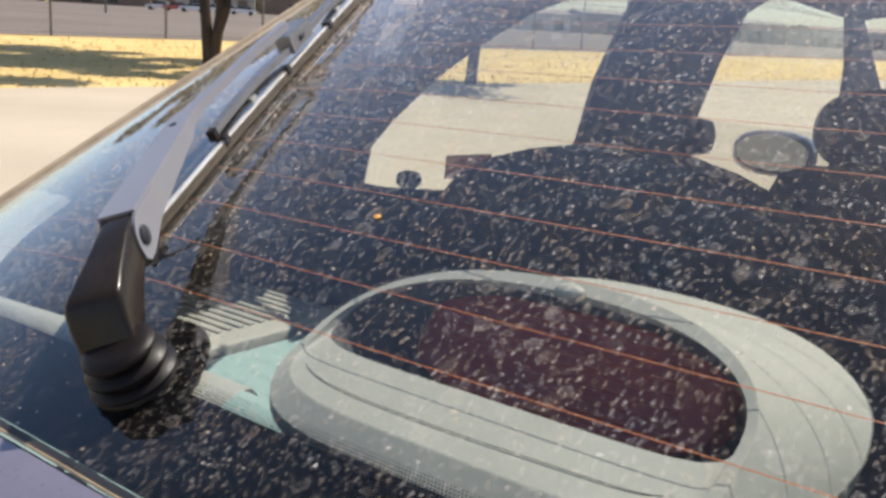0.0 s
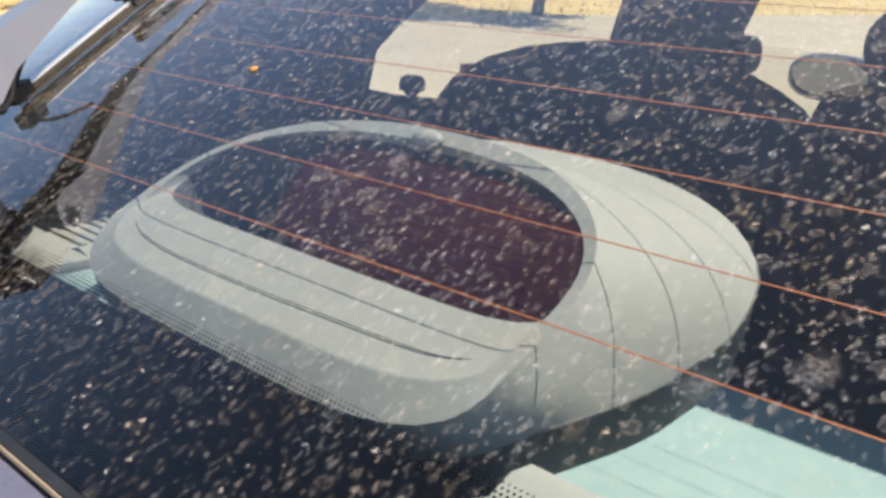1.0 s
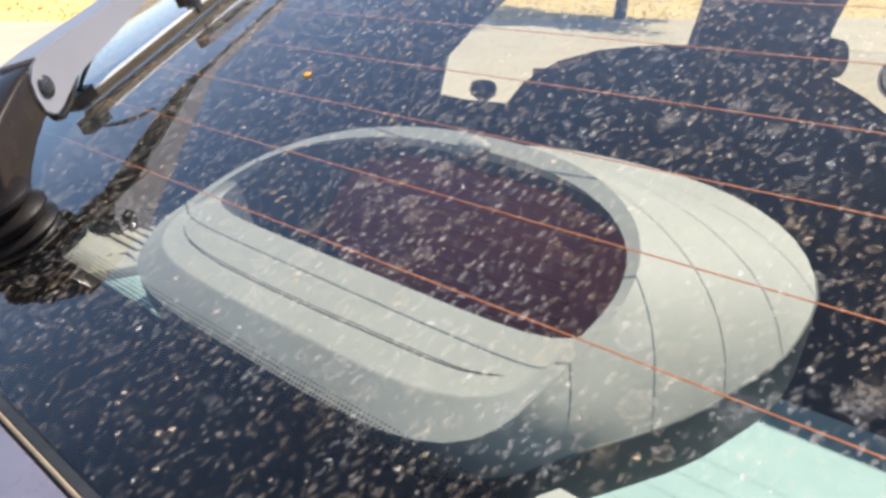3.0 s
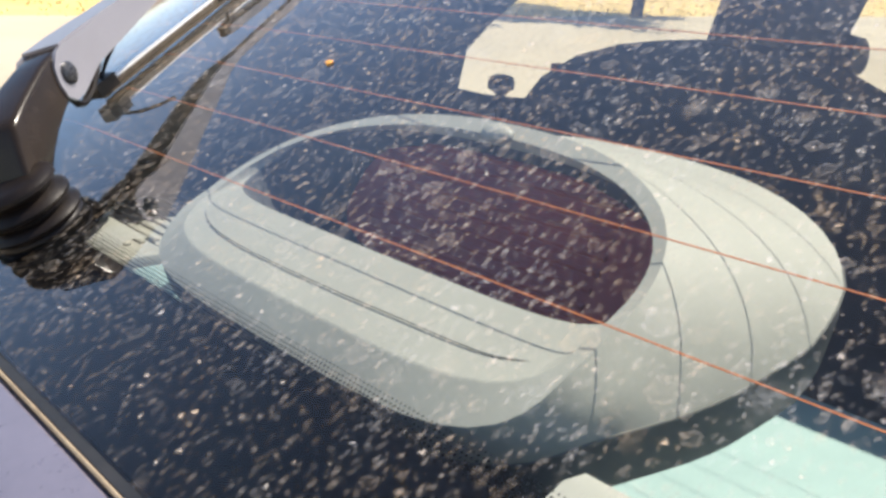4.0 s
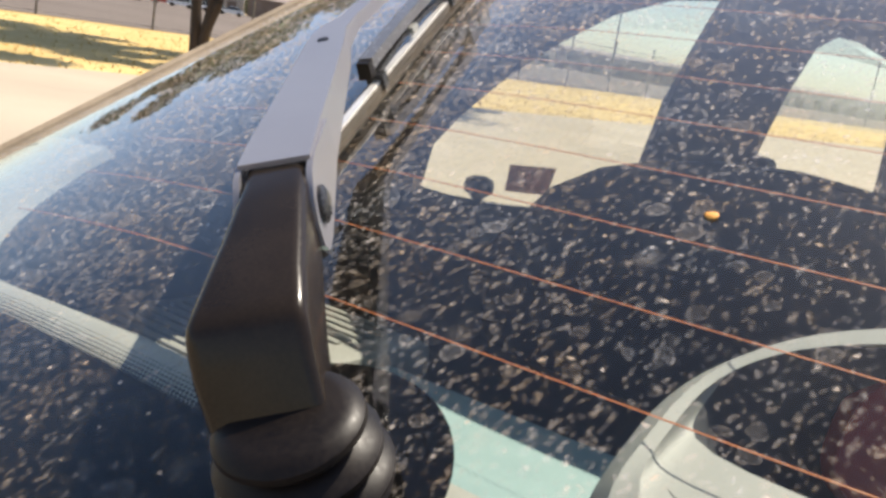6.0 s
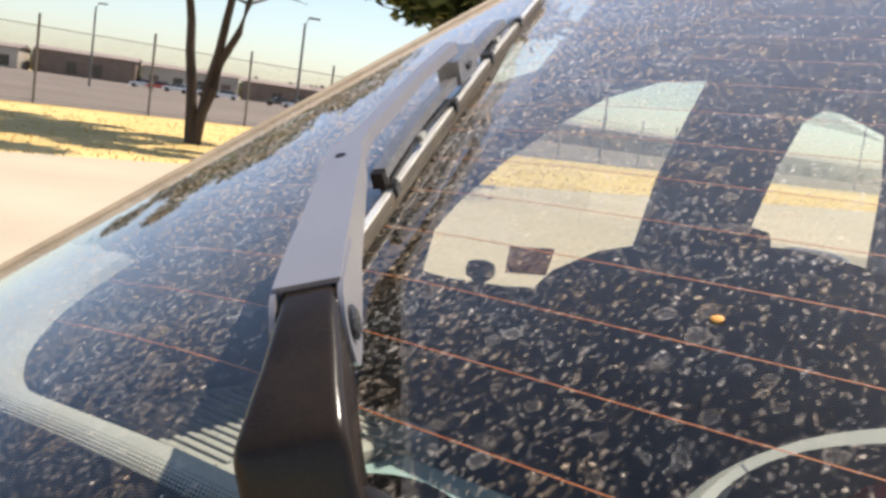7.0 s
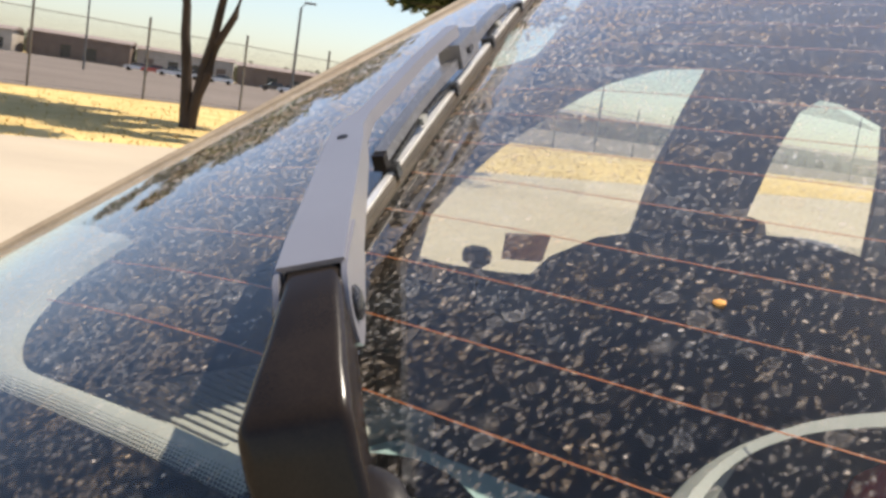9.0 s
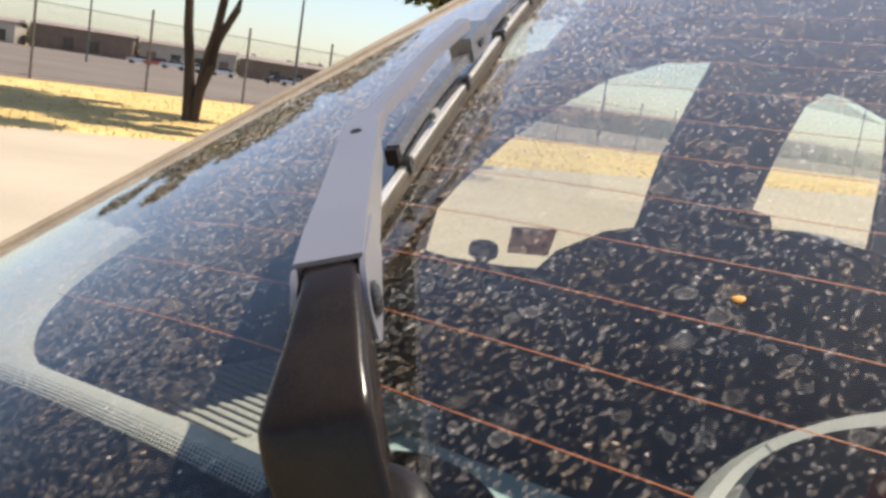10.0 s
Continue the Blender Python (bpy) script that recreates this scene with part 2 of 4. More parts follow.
def arc(cx, cy, r, a0, a1, n):
    return [(cx + r * math.cos(radians(a0 + (a1 - a0) * i / n)), cy + r * math.sin(radians(a0 + (a1 - a0) * i / n))) for i in range(n + 1)]


car = new("car")
car.matrix_basis = CAR
tagged(car, "dark purple-grey hatchback with a dusty rear window, parked on pale concrete", "car")

# ---- rear window ----
HALF, VTOP = 0.530, 0.66


def glass_h(u):
    """The pane is flat, and rolls over at its two sides."""
    a = abs(u) - 0.200
    return -0.5 * a * a / 1.2 if a > 0 else 0.0


def pane_us():
    return [-HALF + i * 0.010 for i in range(25)] + [-0.24 + i * 0.06 for i in range(9)] + [HALF - (24 - i) * 0.010 for i in range(25)]


bm = bmesh.new()
us = pane_us()
vs_ = [0.0, 0.05, 0.1, 0.2, 0.3, 0.45, VTOP]
loft(bm, [[Vector((u, v, glass_h(u))) for u in us] for v in vs_], closed=False)
rear_window = part("rear_window", bm, REAR_GLASS, car, "dusty green-tinted glass covered in dried water spots", PANE)
rear_window.visible_shadow = False
if rear_window.data.polygons[0].normal.z < 0:
    rear_window.data.flip_normals()


def strip(points, width, thick, h):
    """A thin raised band across the pane along (u, v) points."""
    bm = bmesh.new()
    rows = []
    for u, v in points:
        b = glass_h(u) + h
        rows.append([Vector((u, v - width / 2, b)), Vector((u, v - width / 2, b - thick)), Vector((u, v + width / 2, b - thick)), Vector((u, v + width / 2, b))])
    loft(bm, rows, cap0=True, cap1=True)
    return bm


def wire_v(i):
    return 0.1005 + 0.0331 * i


for i in range(15):
    part("defroster_wire", strip([(-0.385 + 0.77 * k / 24, wire_v(i)) for k in range(25)], 0.00048, 0.00015, -0.0004), WIRE, rear_window, "orange-brown defroster line")


# black ceramic band along the foot of the pane, its round patch under the wiper, and the fading dots
bm = bmesh.new()
SOLID_V = 0.0490
loft(bm, [[Vector((u, v, glass_h(u) - 0.0012)) for u in us] for v in (0.001, SOLID_V)], closed=False)
part("black_border", bm, FRIT, rear_window, "glossy black ceramic border under the glass")
bm = bmesh.new()
PIV = (-0.1455, 0.0445)
pts = [Vector((PIV[0] - 0.010 + 0.040 * math.cos(a), PIV[1] + 0.040 * math.sin(a), -0.0015)) for a in [2 * math.pi * k / 48 for k in range(48)]]
bm.faces.new([bm.verts.new(p) for p in pts])
part("border_patch", bm, FRIT, rear_window, "round black patch round the wiper spindle")
bm = bmesh.new()
verts, faces = [], []
for row in range(6):
    r = 0.00076 - 0.000085 * row
    for k in range(470):
        u = -0.400 + 0.00170 * (k + 0.5 * (row % 2))
        v = SOLID_V + 0.0002 + 0.00145 * row
        b = len(verts)
        verts += [(u + r * math.cos(a), v + r * math.sin(a), glass_h(u) - 0.0013) for a in [math.pi * (j / 3 + 1 / 6) for j in range(6)]]
        faces.append(tuple(range(b, b + 6)))
me = bpy.data.meshes.new("border_dots")
me.from_pydata(verts, [], faces)
me.materials.append(FRIT)
dots = new("border_dots", me)
dots.parent = rear_window
tagged(dots, "fading rows of small black dots", kind="stuff")
bm.free()
# seal under the glass edge
part("window_seal", strip([(u, -0.0018) for u in us], 0.0030, 0.005, 0.0012), SEAL, car, "black rubber window seal", PANE)
part("window_seal", strip([(u, VTOP + 0.004) for u in us], 0.006, 0.006, 0.0015), SEAL, car, "black rubber window seal", PANE)
for side in (-1, 1):
    bm = bmesh.new()
    e = glass_h(HALF)
    tube(bm, [(side * (HALF + 0.002), v, e - 0.001) for v in (0.0, 0.1, 0.2, 0.35, 0.5, VTOP)], [0.0046] * 6, 8)
    part("side_seal", bm, TAN, car, "tan weathered rubber edge", PANE)

bm = bmesh.new()
tube(bm, [(u, -0.0042, glass_h(u) + 0.0004) for u in us], [0.0008] * len(us), 8)
part("edge_trim", bm, TAN, car, "thin tan edge strip", PANE)

# ---- high brake light in its grey pod, inside the foot of the pane ----
def blob(cu, hw_l, hw_r, v0, v1, h, n=72, low=4.5, high=2.3, right=None, lowr=None):
    """A rounded D outline: squarer towards the foot, rounder above."""
    pts = []
    vm = v0 + (v1 - v0) * 0.42
    for k in range(n):
        a = 2 * math.pi * k / n
        c, s = math.cos(a), math.sin(a)
        p = ((lowr or low) if c > 0 else low) if s < 0 else (right or high) if c > 0 else high
        r = (abs(c) ** p + abs(s) ** p) ** (-1 / p)
        u = cu + r * c * (hw_r if c > 0 else hw_l)
        v = vm + r * s * ((v1 - vm) if s > 0 else (vm - v0))
        pts.append(Vector((u, v, h)))
    return pts


# outlines: left and right reach, foot and head along the slope, depth below the pane
open_low = blob(0.008, 0.085, 0.088, 0.108, 0.168, -0.046, low=3.5)
open_top = blob(0.007, 0.0945, 0.0955, 0.1010, 0.1625, -0.0085, low=7.0)
sill_foot = blob(0.007, 0.0955, 0.0965, 0.0690, 0.1632, -0.0050, low=4.5)
rim = blob(0.007, 0.0985, 0.1010, 0.0560, 0.1700, -0.0042)
step = blob(0.006, 0.106, 0.1100, 0.0545, 0.1790, -0.0130, low=4.0, high=2.2, right=2.4, lowr=3.6)
shoulder = blob(0.006, 0.110, 0.1195, 0.0560, 0.1950, -0.0270, low=3.4, high=2.1, right=2.6, lowr=2.9)
waist = blob(0.005, 0.111, 0.1275, 0.0620, 0.2170, -0.0430, low=2.8, high=2.1, right=2.7, lowr=2.2)
for ring, drop in ((rim, 0.18), (step, 0.30), (shoulder, 0.30), (waist, 0.20)):
    for q in ring:
        q.z -= max(0.0, 0.084 - q.y) * drop


def wall_point(f, a):
    """A point on the pod's outer wall: f runs from the rim to the waist, a is the angle round it."""
    rings = (rim, step, shoulder, waist)
    g = f * 3
    i = min(2, int(g))
    k = (a % 360) * len(rim) / 360
    k0 = int(k)
    at = [r[k0 % len(r)].lerp(r[(k0 + 1) % len(r)], k - k0) for r in rings]
    return at[i].lerp(at[i + 1], g - i)


def wall_foot(a):
    """How far down the wall the light shell reaches, by angle."""
    return float(np.interp(a % 360, (0, 4, 15, 30, 180, 270, 310, 327, 344, 360), (0.75, 0.79, 0.92, 1.0, 1.0, 0.45, 0.38, 0.41, 0.58, 0.75)))


def wall_ring(g, shrink=0.0, down=0.0):
    out = []
    for k in range(72):
        q = wall_point(g * wall_foot(5 * k), 5 * k)
        out.append(q + (Vector((0.005, 0.13, q.z)) - q) * shrink + Vector((0, 0, -down)))
    return out




def between(r0, r1, f):
    return [p.lerp(q, f) for p, q in zip(r0, r1)]


bm = bmesh.new()
loft(bm, [open_top, between(open_top, sill_foot, 0.02), between(open_top, sill_foot, 0.5), between(open_top, sill_foot, 0.98), sill_foot, between(sill_foot, rim, 0.06), between(sill_foot, rim, 0.9), rim, *[wall_ring(g) for g in (0.03, 0.15, 0.3, 0.45, 0.6, 0.75, 0.9, 1.0)]])
pod = part("brake_light_pod", bm, TRIM, car, "light grey plastic pod of the high brake light", PANE, sharp=28)
bm = bmesh.new()
loft(bm, [open_low, open_top], cap0=True)
part("lamp_well", bm, LINING, pod, "black hollow behind the pod's opening")
bm = bmesh.new()
lens_back = [Vector((p.x - 0.010, 0.1310 + (p.y - 0.111) * 0.74, -0.038 + (p.y - 0.111) * 0.42)) for p in blob(0.022, 0.080, 0.074, 0.100, 0.166, 0, n=48, low=3.0, high=3.0)]
lens_front = [p + Vector((0, -0.004, 0.003)) + (Vector((0.012, 0.142, -0.030)) - p) * 0.06 for p in lens_back]
loft(bm, [lens_back, lens_front], cap0=True, cap1=True)
lens = part("red_lens", bm, LENS, pod, "dark red lens of the brake light")
for i in range(9):
    bm = bmesh.new()
    y = 0.106 + 0.0064 * i
    c = Vector((0.012, 0.1275 + (y - 0.111) * 0.74, -0.0345 + (y - 0.111) * 0.42))
    tube(bm, [c + Vector((-0.058, 0, 0)), c, c + Vector((0.054, 0, 0))], [0.0012] * 3, 6)
    part("lens_rib", bm, LENS, lens)


def smooth_path(points, n=24):
    """Catmull-Rom through a few points."""
    out = []
    pts = [2 * points[0] - points[1]] + points + [2 * points[-1] - points[-2]]
    for i in range(1, len(pts) - 2):
        for j in range(n):
            t = j / n
            a, b, c, d = pts[i - 1:i + 3]
            out.append(0.5 * (2 * b + (c - a) * t + (2 * a - 5 * b + 4 * c - d) * t * t + (3 * b - a - 3 * c + d) * t ** 3))
    return out + [points[-1]]


LINE_INK = surface("dark_grey_line", (0.09, 0.09, 0.085), (0.14, 0.14, 0.13), 60, 0.8, bump=0)


def dark_line(points, radius):
    bm = bmesh.new()
    path = smooth_path([Vector(q) for q in points], 10)
    tube(bm, path, [radius * min(1.0, 0.35 + 0.16 * min(i, len(path) - 1 - i)) for i in range(len(path))], 6)
    part("sill_line", bm, LINE_INK, pod, "thin dark line along the sill")


# one thin dark line along the sill
def sill_h(v):
    return -0.0085 + 0.0035 * (0.1010 - v) / 0.032


dark_line([(u, v, sill_h(v) + 0.0006) for u, v in ((-0.0885, 0.0975), (-0.084, 0.0895), (-0.070, 0.0830), (-0.045, 0.0800), (0.0, 0.0795), (0.045, 0.0807), (0.080, 0.0822), (0.0950, 0.0862))], 0.00021)
bm = bmesh.new()
tube(bm, [wall_ring(1.0)[k % 72] for k in range(52, 80)], [0.0004] * 28, 6)
part("base_joint", bm, LINE_INK, pod, "dark joint above the base")
bm = bmesh.new()
loft(bm, [wall_ring(1.0, 0.012, 0.0002), wall_ring(1.0, 0.02, 0.010), wall_ring(1.0, 0.06, 0.024)], cap1=True)
part("pod_base", bm, TRIM_DARK, pod, "dark plastic base of the pod")
bm = bmesh.new()
bmesh.ops.create_uvsphere(bm, u_segments=16, v_segments=8, radius=1.0)
for v in bm.verts:
    v.co = Vector((0.0085 + 0.0074 * v.co.x, 0.1625 + 0.0042 * v.co.y, -0.0030 + 0.0026 * v.co.z))
part("locating_clip", bm, TRIM, pod, "small pale plastic clip")

# a dry orange seed stuck on the pane
bm = bmesh.new()
bmesh.ops.create_uvsphere(bm, u_segments=14, v_segments=8, radius=1.0)
for v in bm.verts:
    v.co = Vector((0.0022 * v.co.x, 0.0017 * v.co.y * (1 + 0.25 * v.co.x), 0.0006 * v.co.z))
seed = part("seed_husk", bm, surface("orange_husk", (0.75, 0.30, 0.05), (0.90, 0.45, 0.10), 300, 0.7, bump=0), None, m=CAR @ PANE @ Matrix.Translation((-0.1165, 0.1803, 0.0006)))
tagged(seed, "tiny orange seed husk lying on the dusty rear window", "seed")

# ---- rear wiper ----
def section(c, t, w, h0, h1, bottom=True):
    """A box section at (u, v) across direction t, w wide, between heights."""
    a = Vector((t[1], -t[0], 0)).normalized() * (w / 2)
    p = Vector((c[0], c[1], 0))
    return [p - a + Vector((0, 0, h0)), p + a + Vector((0, 0, h0)), p + a + Vector((0, 0, h1)), p - a + Vector((0, 0, h1))]


HINGE = (-0.1930, 0.0940)
HD = Vector((HINGE[0] - PIV[0], HINGE[1] - PIV[1])).normalized()


def on_head(s):
    return (PIV[0] + HD.x * s, PIV[1] + HD.y * s)


def round_section(c, t, w, h0, h1, r, n=4):
    """A box section with rounded corners."""
    a = Vector((t[1], -t[0], 0)).normalized()
    p = Vector((c[0], c[1], 0))
    pts = arc(w / 2 - r, h1 - r, r, 0, 90, n) + arc(-w / 2 + r, h1 - r, r, 90, 180, n) + arc(-w / 2 + r, h0 + r, r, 180, 270, n) + arc(w / 2 - r, h0 + r, r, 270, 360, n)
    return [p + a * x + Vector((0, 0, h)) for x, h in pts]


bm = bmesh.new()
HEAD_ROWS = [(-0.0050, 0.0225, 0.0100, 0.0130, 0.0014, 0.003), (-0.0036, 0.0245, 0.0095, 0.0165, 0.0022, 0.003), (0.0010, 0.0260, 0.0095, 0.0240, 0.0030, 0.004), (0.0060, 0.0268, 0.0100, 0.0320, 0.0032, 0.005), (0.0095, 0.0270, 0.0108, 0.0375, 0.0032, 0.005), (0.0110, 0.0270, 0.0112, 0.0392, 0.0032, 0.005), (0.0130, 0.0268, 0.0118, 0.0404, 0.0032, 0.005), (0.0165, 0.0262, 0.0130, 0.0413, 0.0032, 0.0045), (0.0260, 0.0235, 0.0175, 0.0430, 0.0031, 0.0035), (0.0370, 0.0208, 0.0220, 0.0448, 0.0030, 0.002), (0.0510, 0.0180, 0.0255, 0.0466, 0.0029, 0.0008), (0.0580, 0.0168, 0.0262, 0.0472, 0.0028, 0.0), (0.0695, 0.0164, 0.0265, 0.0468, 0.0028, 0.0)]


def head_at(s, off):
    p = on_head(s)
    return (p[0] - HD.y * off, p[1] + HD.x * off)


loft(bm, [round_section(head_at(s, off), HD, w, h0, h1, r) for s, w, h0, h1, r, off in HEAD_ROWS], cap0=True, cap1=True)
wiper_head = part("wiper_head", bm, HEAD, car, "worn black wiper arm head cover", PANE)
# ribbed boot on the spindle
bm = bmesh.new()
prof = [(0.0120, 0.0190), (0.0150, 0.0182), (0.0168, 0.0168), (0.0170, 0.0155), (0.0145, 0.0138), (0.0142, 0.0130), (0.0175, 0.0114), (0.0190, 0.0100), (0.0188, 0.0088), (0.0158, 0.0072), (0.0158, 0.0066), (0.0190, 0.0052), (0.0203, 0.0040), (0.0200, 0.0030), (0.0180, 0.0020), (0.0190, 0.0012), (0.0192, 0.0004)]
loft(bm, [[Vector((PIV[0] + r * math.cos(2 * math.pi * k / 48), PIV[1] + r * math.sin(2 * math.pi * k / 48), h * 1.18)) for k in range(48)] for r, h in prof], cap0=True, cap1=True)
part("rubber_boot", bm, RUBBER, wiper_head, "ribbed black rubber spindle boot")

# pressed-steel arm: a channel from the hinge to the bend, then a narrow strip beside the blade
BEND = (-0.2780, 0.1960)
AD = Vector((BEND[0] - HINGE[0], BEND[1] - HINGE[1])).normalized()
BD = Vector((-0.40, 1.0)).normalized()


def on_arm(s):
    return (HINGE[0] + AD.x * s, HINGE[1] + AD.y * s)


def beyond(s, off=0.0):
    return (BEND[0] + BD.x * s + BD.y * off, BEND[1] + BD.y * s - BD.x * off)


LEN = (Vector(BEND) - Vector(HINGE)).length
bm = bmesh.new()


def channel(c, t, w, h0, h1, wall=0.0016):
    a = Vector((t[1], -t[0], 0)).normalized()
    p = Vector((c[0], c[1], 0))
    q = [(-w / 2, h0), (-w / 2, h1), (w / 2, h1), (w / 2, h0), (w / 2 - wall, h0), (w / 2 - wall, h1 - wall), (-w / 2 + wall, h1 - wall), (-w / 2 + wall, h0)]
    return [p + a * x + Vector((0, 0, h)) for x, h in q]


loft(bm, [channel(on_arm(-0.001), AD, 0.0192, 0.0300, 0.0485), channel(on_arm(0.02), AD, 0.0186, 0.0285, 0.0470), channel(on_arm(0.06), AD, 0.0168, 0.0275, 0.0425), channel(on_arm(LEN - 0.018), AD, 0.0146, 0.0265, 0.0372), channel(on_arm(LEN), (AD + BD).normalized(), 0.0125, 0.0270, 0.0355), channel(beyond(0.02, -0.001), BD, 0.0066, 0.0275, 0.0335), channel(beyond(0.10, -0.002), BD, 0.0056, 0.0245, 0.0300), channel(beyond(0.152, -0.001), BD, 0.0060, 0.0205, 0.0265)], cap0=True, cap1=True)
wiper_arm = part("wiper_arm", bm, ARM, car, "grey satin pressed-steel wiper arm", PANE, bevel=0.0012)
# side cheeks round the hinge pin
side_dir = Vector((AD.y, -AD.x, 0))
for s in (-1, 1):
    bm = bmesh.new()
    base = Vector((*on_arm(-0.005), 0.0125)) + side_dir * s * 0.0087
    fw = Vector((AD.x, AD.y, 0))
    prof = [(0.034, 0.0320), (0.006, 0.0350), (-0.001, 0.0345), (-0.0075, 0.0300), (-0.0100, 0.0235), (-0.0095, 0.0165), (-0.0050, 0.0125), (0.002, 0.0122), (0.016, 0.0150), (0.036, 0.0190)]
    solid(bm, [base + fw * x + Vector((0, 0, h)) for x, h in prof], side_dir * s * 0.0016)
    part("hinge_cheek", bm, ARM, wiper_arm, "", bevel=0.0005)
    bm = bmesh.new()
    c = base + Vector((0, 0, 0.0240)) - fw * 0.001 + side_dir * s * 0.0014
    tube(bm, [c, c + side_dir * s * 0.0012, c + side_dir * s * 0.0022], [0.0050, 0.0050, 0.0034], 20)
    part("hinge_rivet", bm, BLADE_METAL, wiper_arm, "dark rivet head")
# spring hook seen under the arm
bm = bmesh.new()
fw = Vector((AD.x, AD.y, 0))
hb = Vector((*on_arm(0.002), 0.0135)) + side_dir * 0.006
hook = [hb + fw * x + Vector((0, 0, h)) for x, h in ((0.040, 0.024), (0.020, 0.014), (0.006, 0.0075), (-0.004, 0.0065), (-0.008, 0.0085), (-0.010, 0.013))]
tube(bm, hook, [0.0018] * len(hook), 8)
part("spring_hook", bm, RUBBER, wiper_arm, "black spring hook")
bm = bmesh.new()
hb = Vector((*on_head(0.058), 0.0115)) - Vector((HD.y, -HD.x, 0)) * 0.0110
tube(bm, [hb + Vector((0, 0, 0.022)), hb + Vector((0.001, -0.004, 0.014)), hb + Vector((0.002, -0.006, 0.008))], [0.0042, 0.0048, 0.0035], 8)
part("side_catch", bm, RUBBER, wiper_head, "small black catch on the side")
bm = bmesh.new()
c = Vector((*on_arm(LEN - 0.015), 0.0368)) - side_dir * 0.001
tube(bm, [c, c + Vector((0, 0, 0.0004))], [0.0022, 0.0022], 14)
part("rivet_hole", bm, RUBBER, wiper_arm, "small dark hole")

# blade: rubber lip, two steel rails, yokes and claws
BLD = Vector((-0.425, 1.0)).normalized()
BX = Vector((BLD.y, -BLD.x))


def on_blade(s, off=0.0):
    p = Vector((-0.2420, 0.1210)) + BLD * s + BX * off
    return (p.x, p.y)


def on_glass(s):
    return glass_h(on_blade(s)[0])


def laid(s0, s1, off, w, h0, h1, bow=0.0, n=10):
    """A bar that follows the pane's own curve."""
    bm = bmesh.new()
    rows = []
    for i in range(n + 1):
        f = i / n
        s = s0 + (s1 - s0) * f
        lift = bow * 4 * f * (1 - f) + on_glass(s)
        rows.append(section(on_blade(s, off), BLD, w, h0 + lift, h1 + lift))
    loft(bm, rows, cap0=True, cap1=True)
    return bm


BL = 0.46
blade = part("wiper_blade", laid(0, BL, 0, 0.0056, 0.0034, 0.0062), BLADE_RUBBER, car, "brown aged wiper blade with a bare steel rail", PANE, bevel=0.0006)
part("rubber_lip", laid(0, BL, 0, 0.0022, 0.0006, 0.0036), BLADE_RUBBER, blade, "thin brown rubber lip")
part("rubber_flange", laid(0.002, BL, 0.0042, 0.0024, 0.0022, 0.0032), BLADE_RUBBER, blade, "tan worn rubber flange")
JOINTS = (0.006, 0.107, 0.210, 0.295, 0.380, 0.455)
for s0, s1 in zip(JOINTS, JOINTS[1:]):
    part("steel_rail", laid(s0 + 0.0018, s1 - 0.0018, 0.0006, 0.0030, 0.0062, 0.0072, n=4), CHROME, blade, "bright spring-steel rail", bevel=0.0004)
part("end_cap", laid(-0.005, 0.010, 0, 0.0085, 0.0030, 0.0100), RUBBER, blade, "black plastic end cap", bevel=0.0015)
# black wire clip from the end cap up to the arm
bm = bmesh.new()
c0 = Vector((*on_blade(0.004), 0.0095))
tube(bm, smooth_path([c0, c0 + Vector((-0.004, 0.010, 0.006)), c0 + Vector((-0.009, 0.022, 0.0105)), c0 + Vector((-0.013, 0.034, 0.0135))], 8), [0.0011] * 25, 8)
part("wire_clip", bm, RUBBER, blade, "black bent wire clip")
for s0, s1 in ((0.107, 0.210), (0.295, 0.380)):
    part("yoke", laid(s0, s1, -0.0012, 0.0042, 0.0076, 0.0098, 0.0030), BLADE_METAL, blade, "curved dark metal yoke", bevel=0.0009)
for s in JOINTS[1:-1]:
    part("claw", laid(s - 0.0024, s + 0.0024, 0, 0.0076, 0.0034, 0.0098), BLADE_METAL, blade, "small black claw", bevel=0.001)
part("main_yoke", laid(0.103, 0.232, -0.0015, 0.0060, 0.0128, 0.0178, 0.002), YOKE, blade, "long grey main yoke", bevel=0.0023, segments=4)
part("yoke_flank", laid(0.110, 0.232, -0.0046, 0.0010, 0.0105, 0.0150, 0.003), BLADE_METAL, blade, "dark side of the main yoke", bevel=0.0004)
part("yoke_end", laid(0.099, 0.105, -0.0015, 0.0056, 0.0100, 0.0172), RUBBER, blade, "black end of the main yoke", bevel=0.0015)
part("main_yoke", laid(0.252, 0.345, -0.0015, 0.0060, 0.0128, 0.0178, 0.002), YOKE, blade, "long grey main yoke", bevel=0.0023, segments=4)
part("yoke_saddle", laid(0.226, 0.262, -0.0030, 0.0125, 0.0120, 0.0255), YOKE, blade, "grey pivot saddle", bevel=0.002)
part("saddle_pin", laid(0.240, 0.247, -0.0030, 0.0150, 0.0165, 0.0200), BLADE_METAL, blade, "dark pivot pin", bevel=0.001)
for s in (0.155, 0.318):
    part("pale_spacer", laid(s - 0.004, s + 0.003, 0.0010, 0.0034, 0.0098, 0.0130), TRIM, blade, "pale plastic spacer", bevel=0.0008)

# ---- inside trim round the pane ----
# light frame: foot rail, left and right corner, with a rounded inner lip
def frame_ring(side, hw, v0, v1, r, h, inner):
    out = [-min(hw + d, 0.520) for d in (0.014, 0.008)]
    pts = [(out[0], v1), (out[1], v1 * 0.5 + (v0 + r) * 0.5)] + arc(-hw + r, v0 + r, r, 180, 270, 12) + [(-0.25, v0), (-0.18, v0), (inner, v0)]
    return [Vector((side * -u, v, h + glass_h(u))) for u, v in pts]


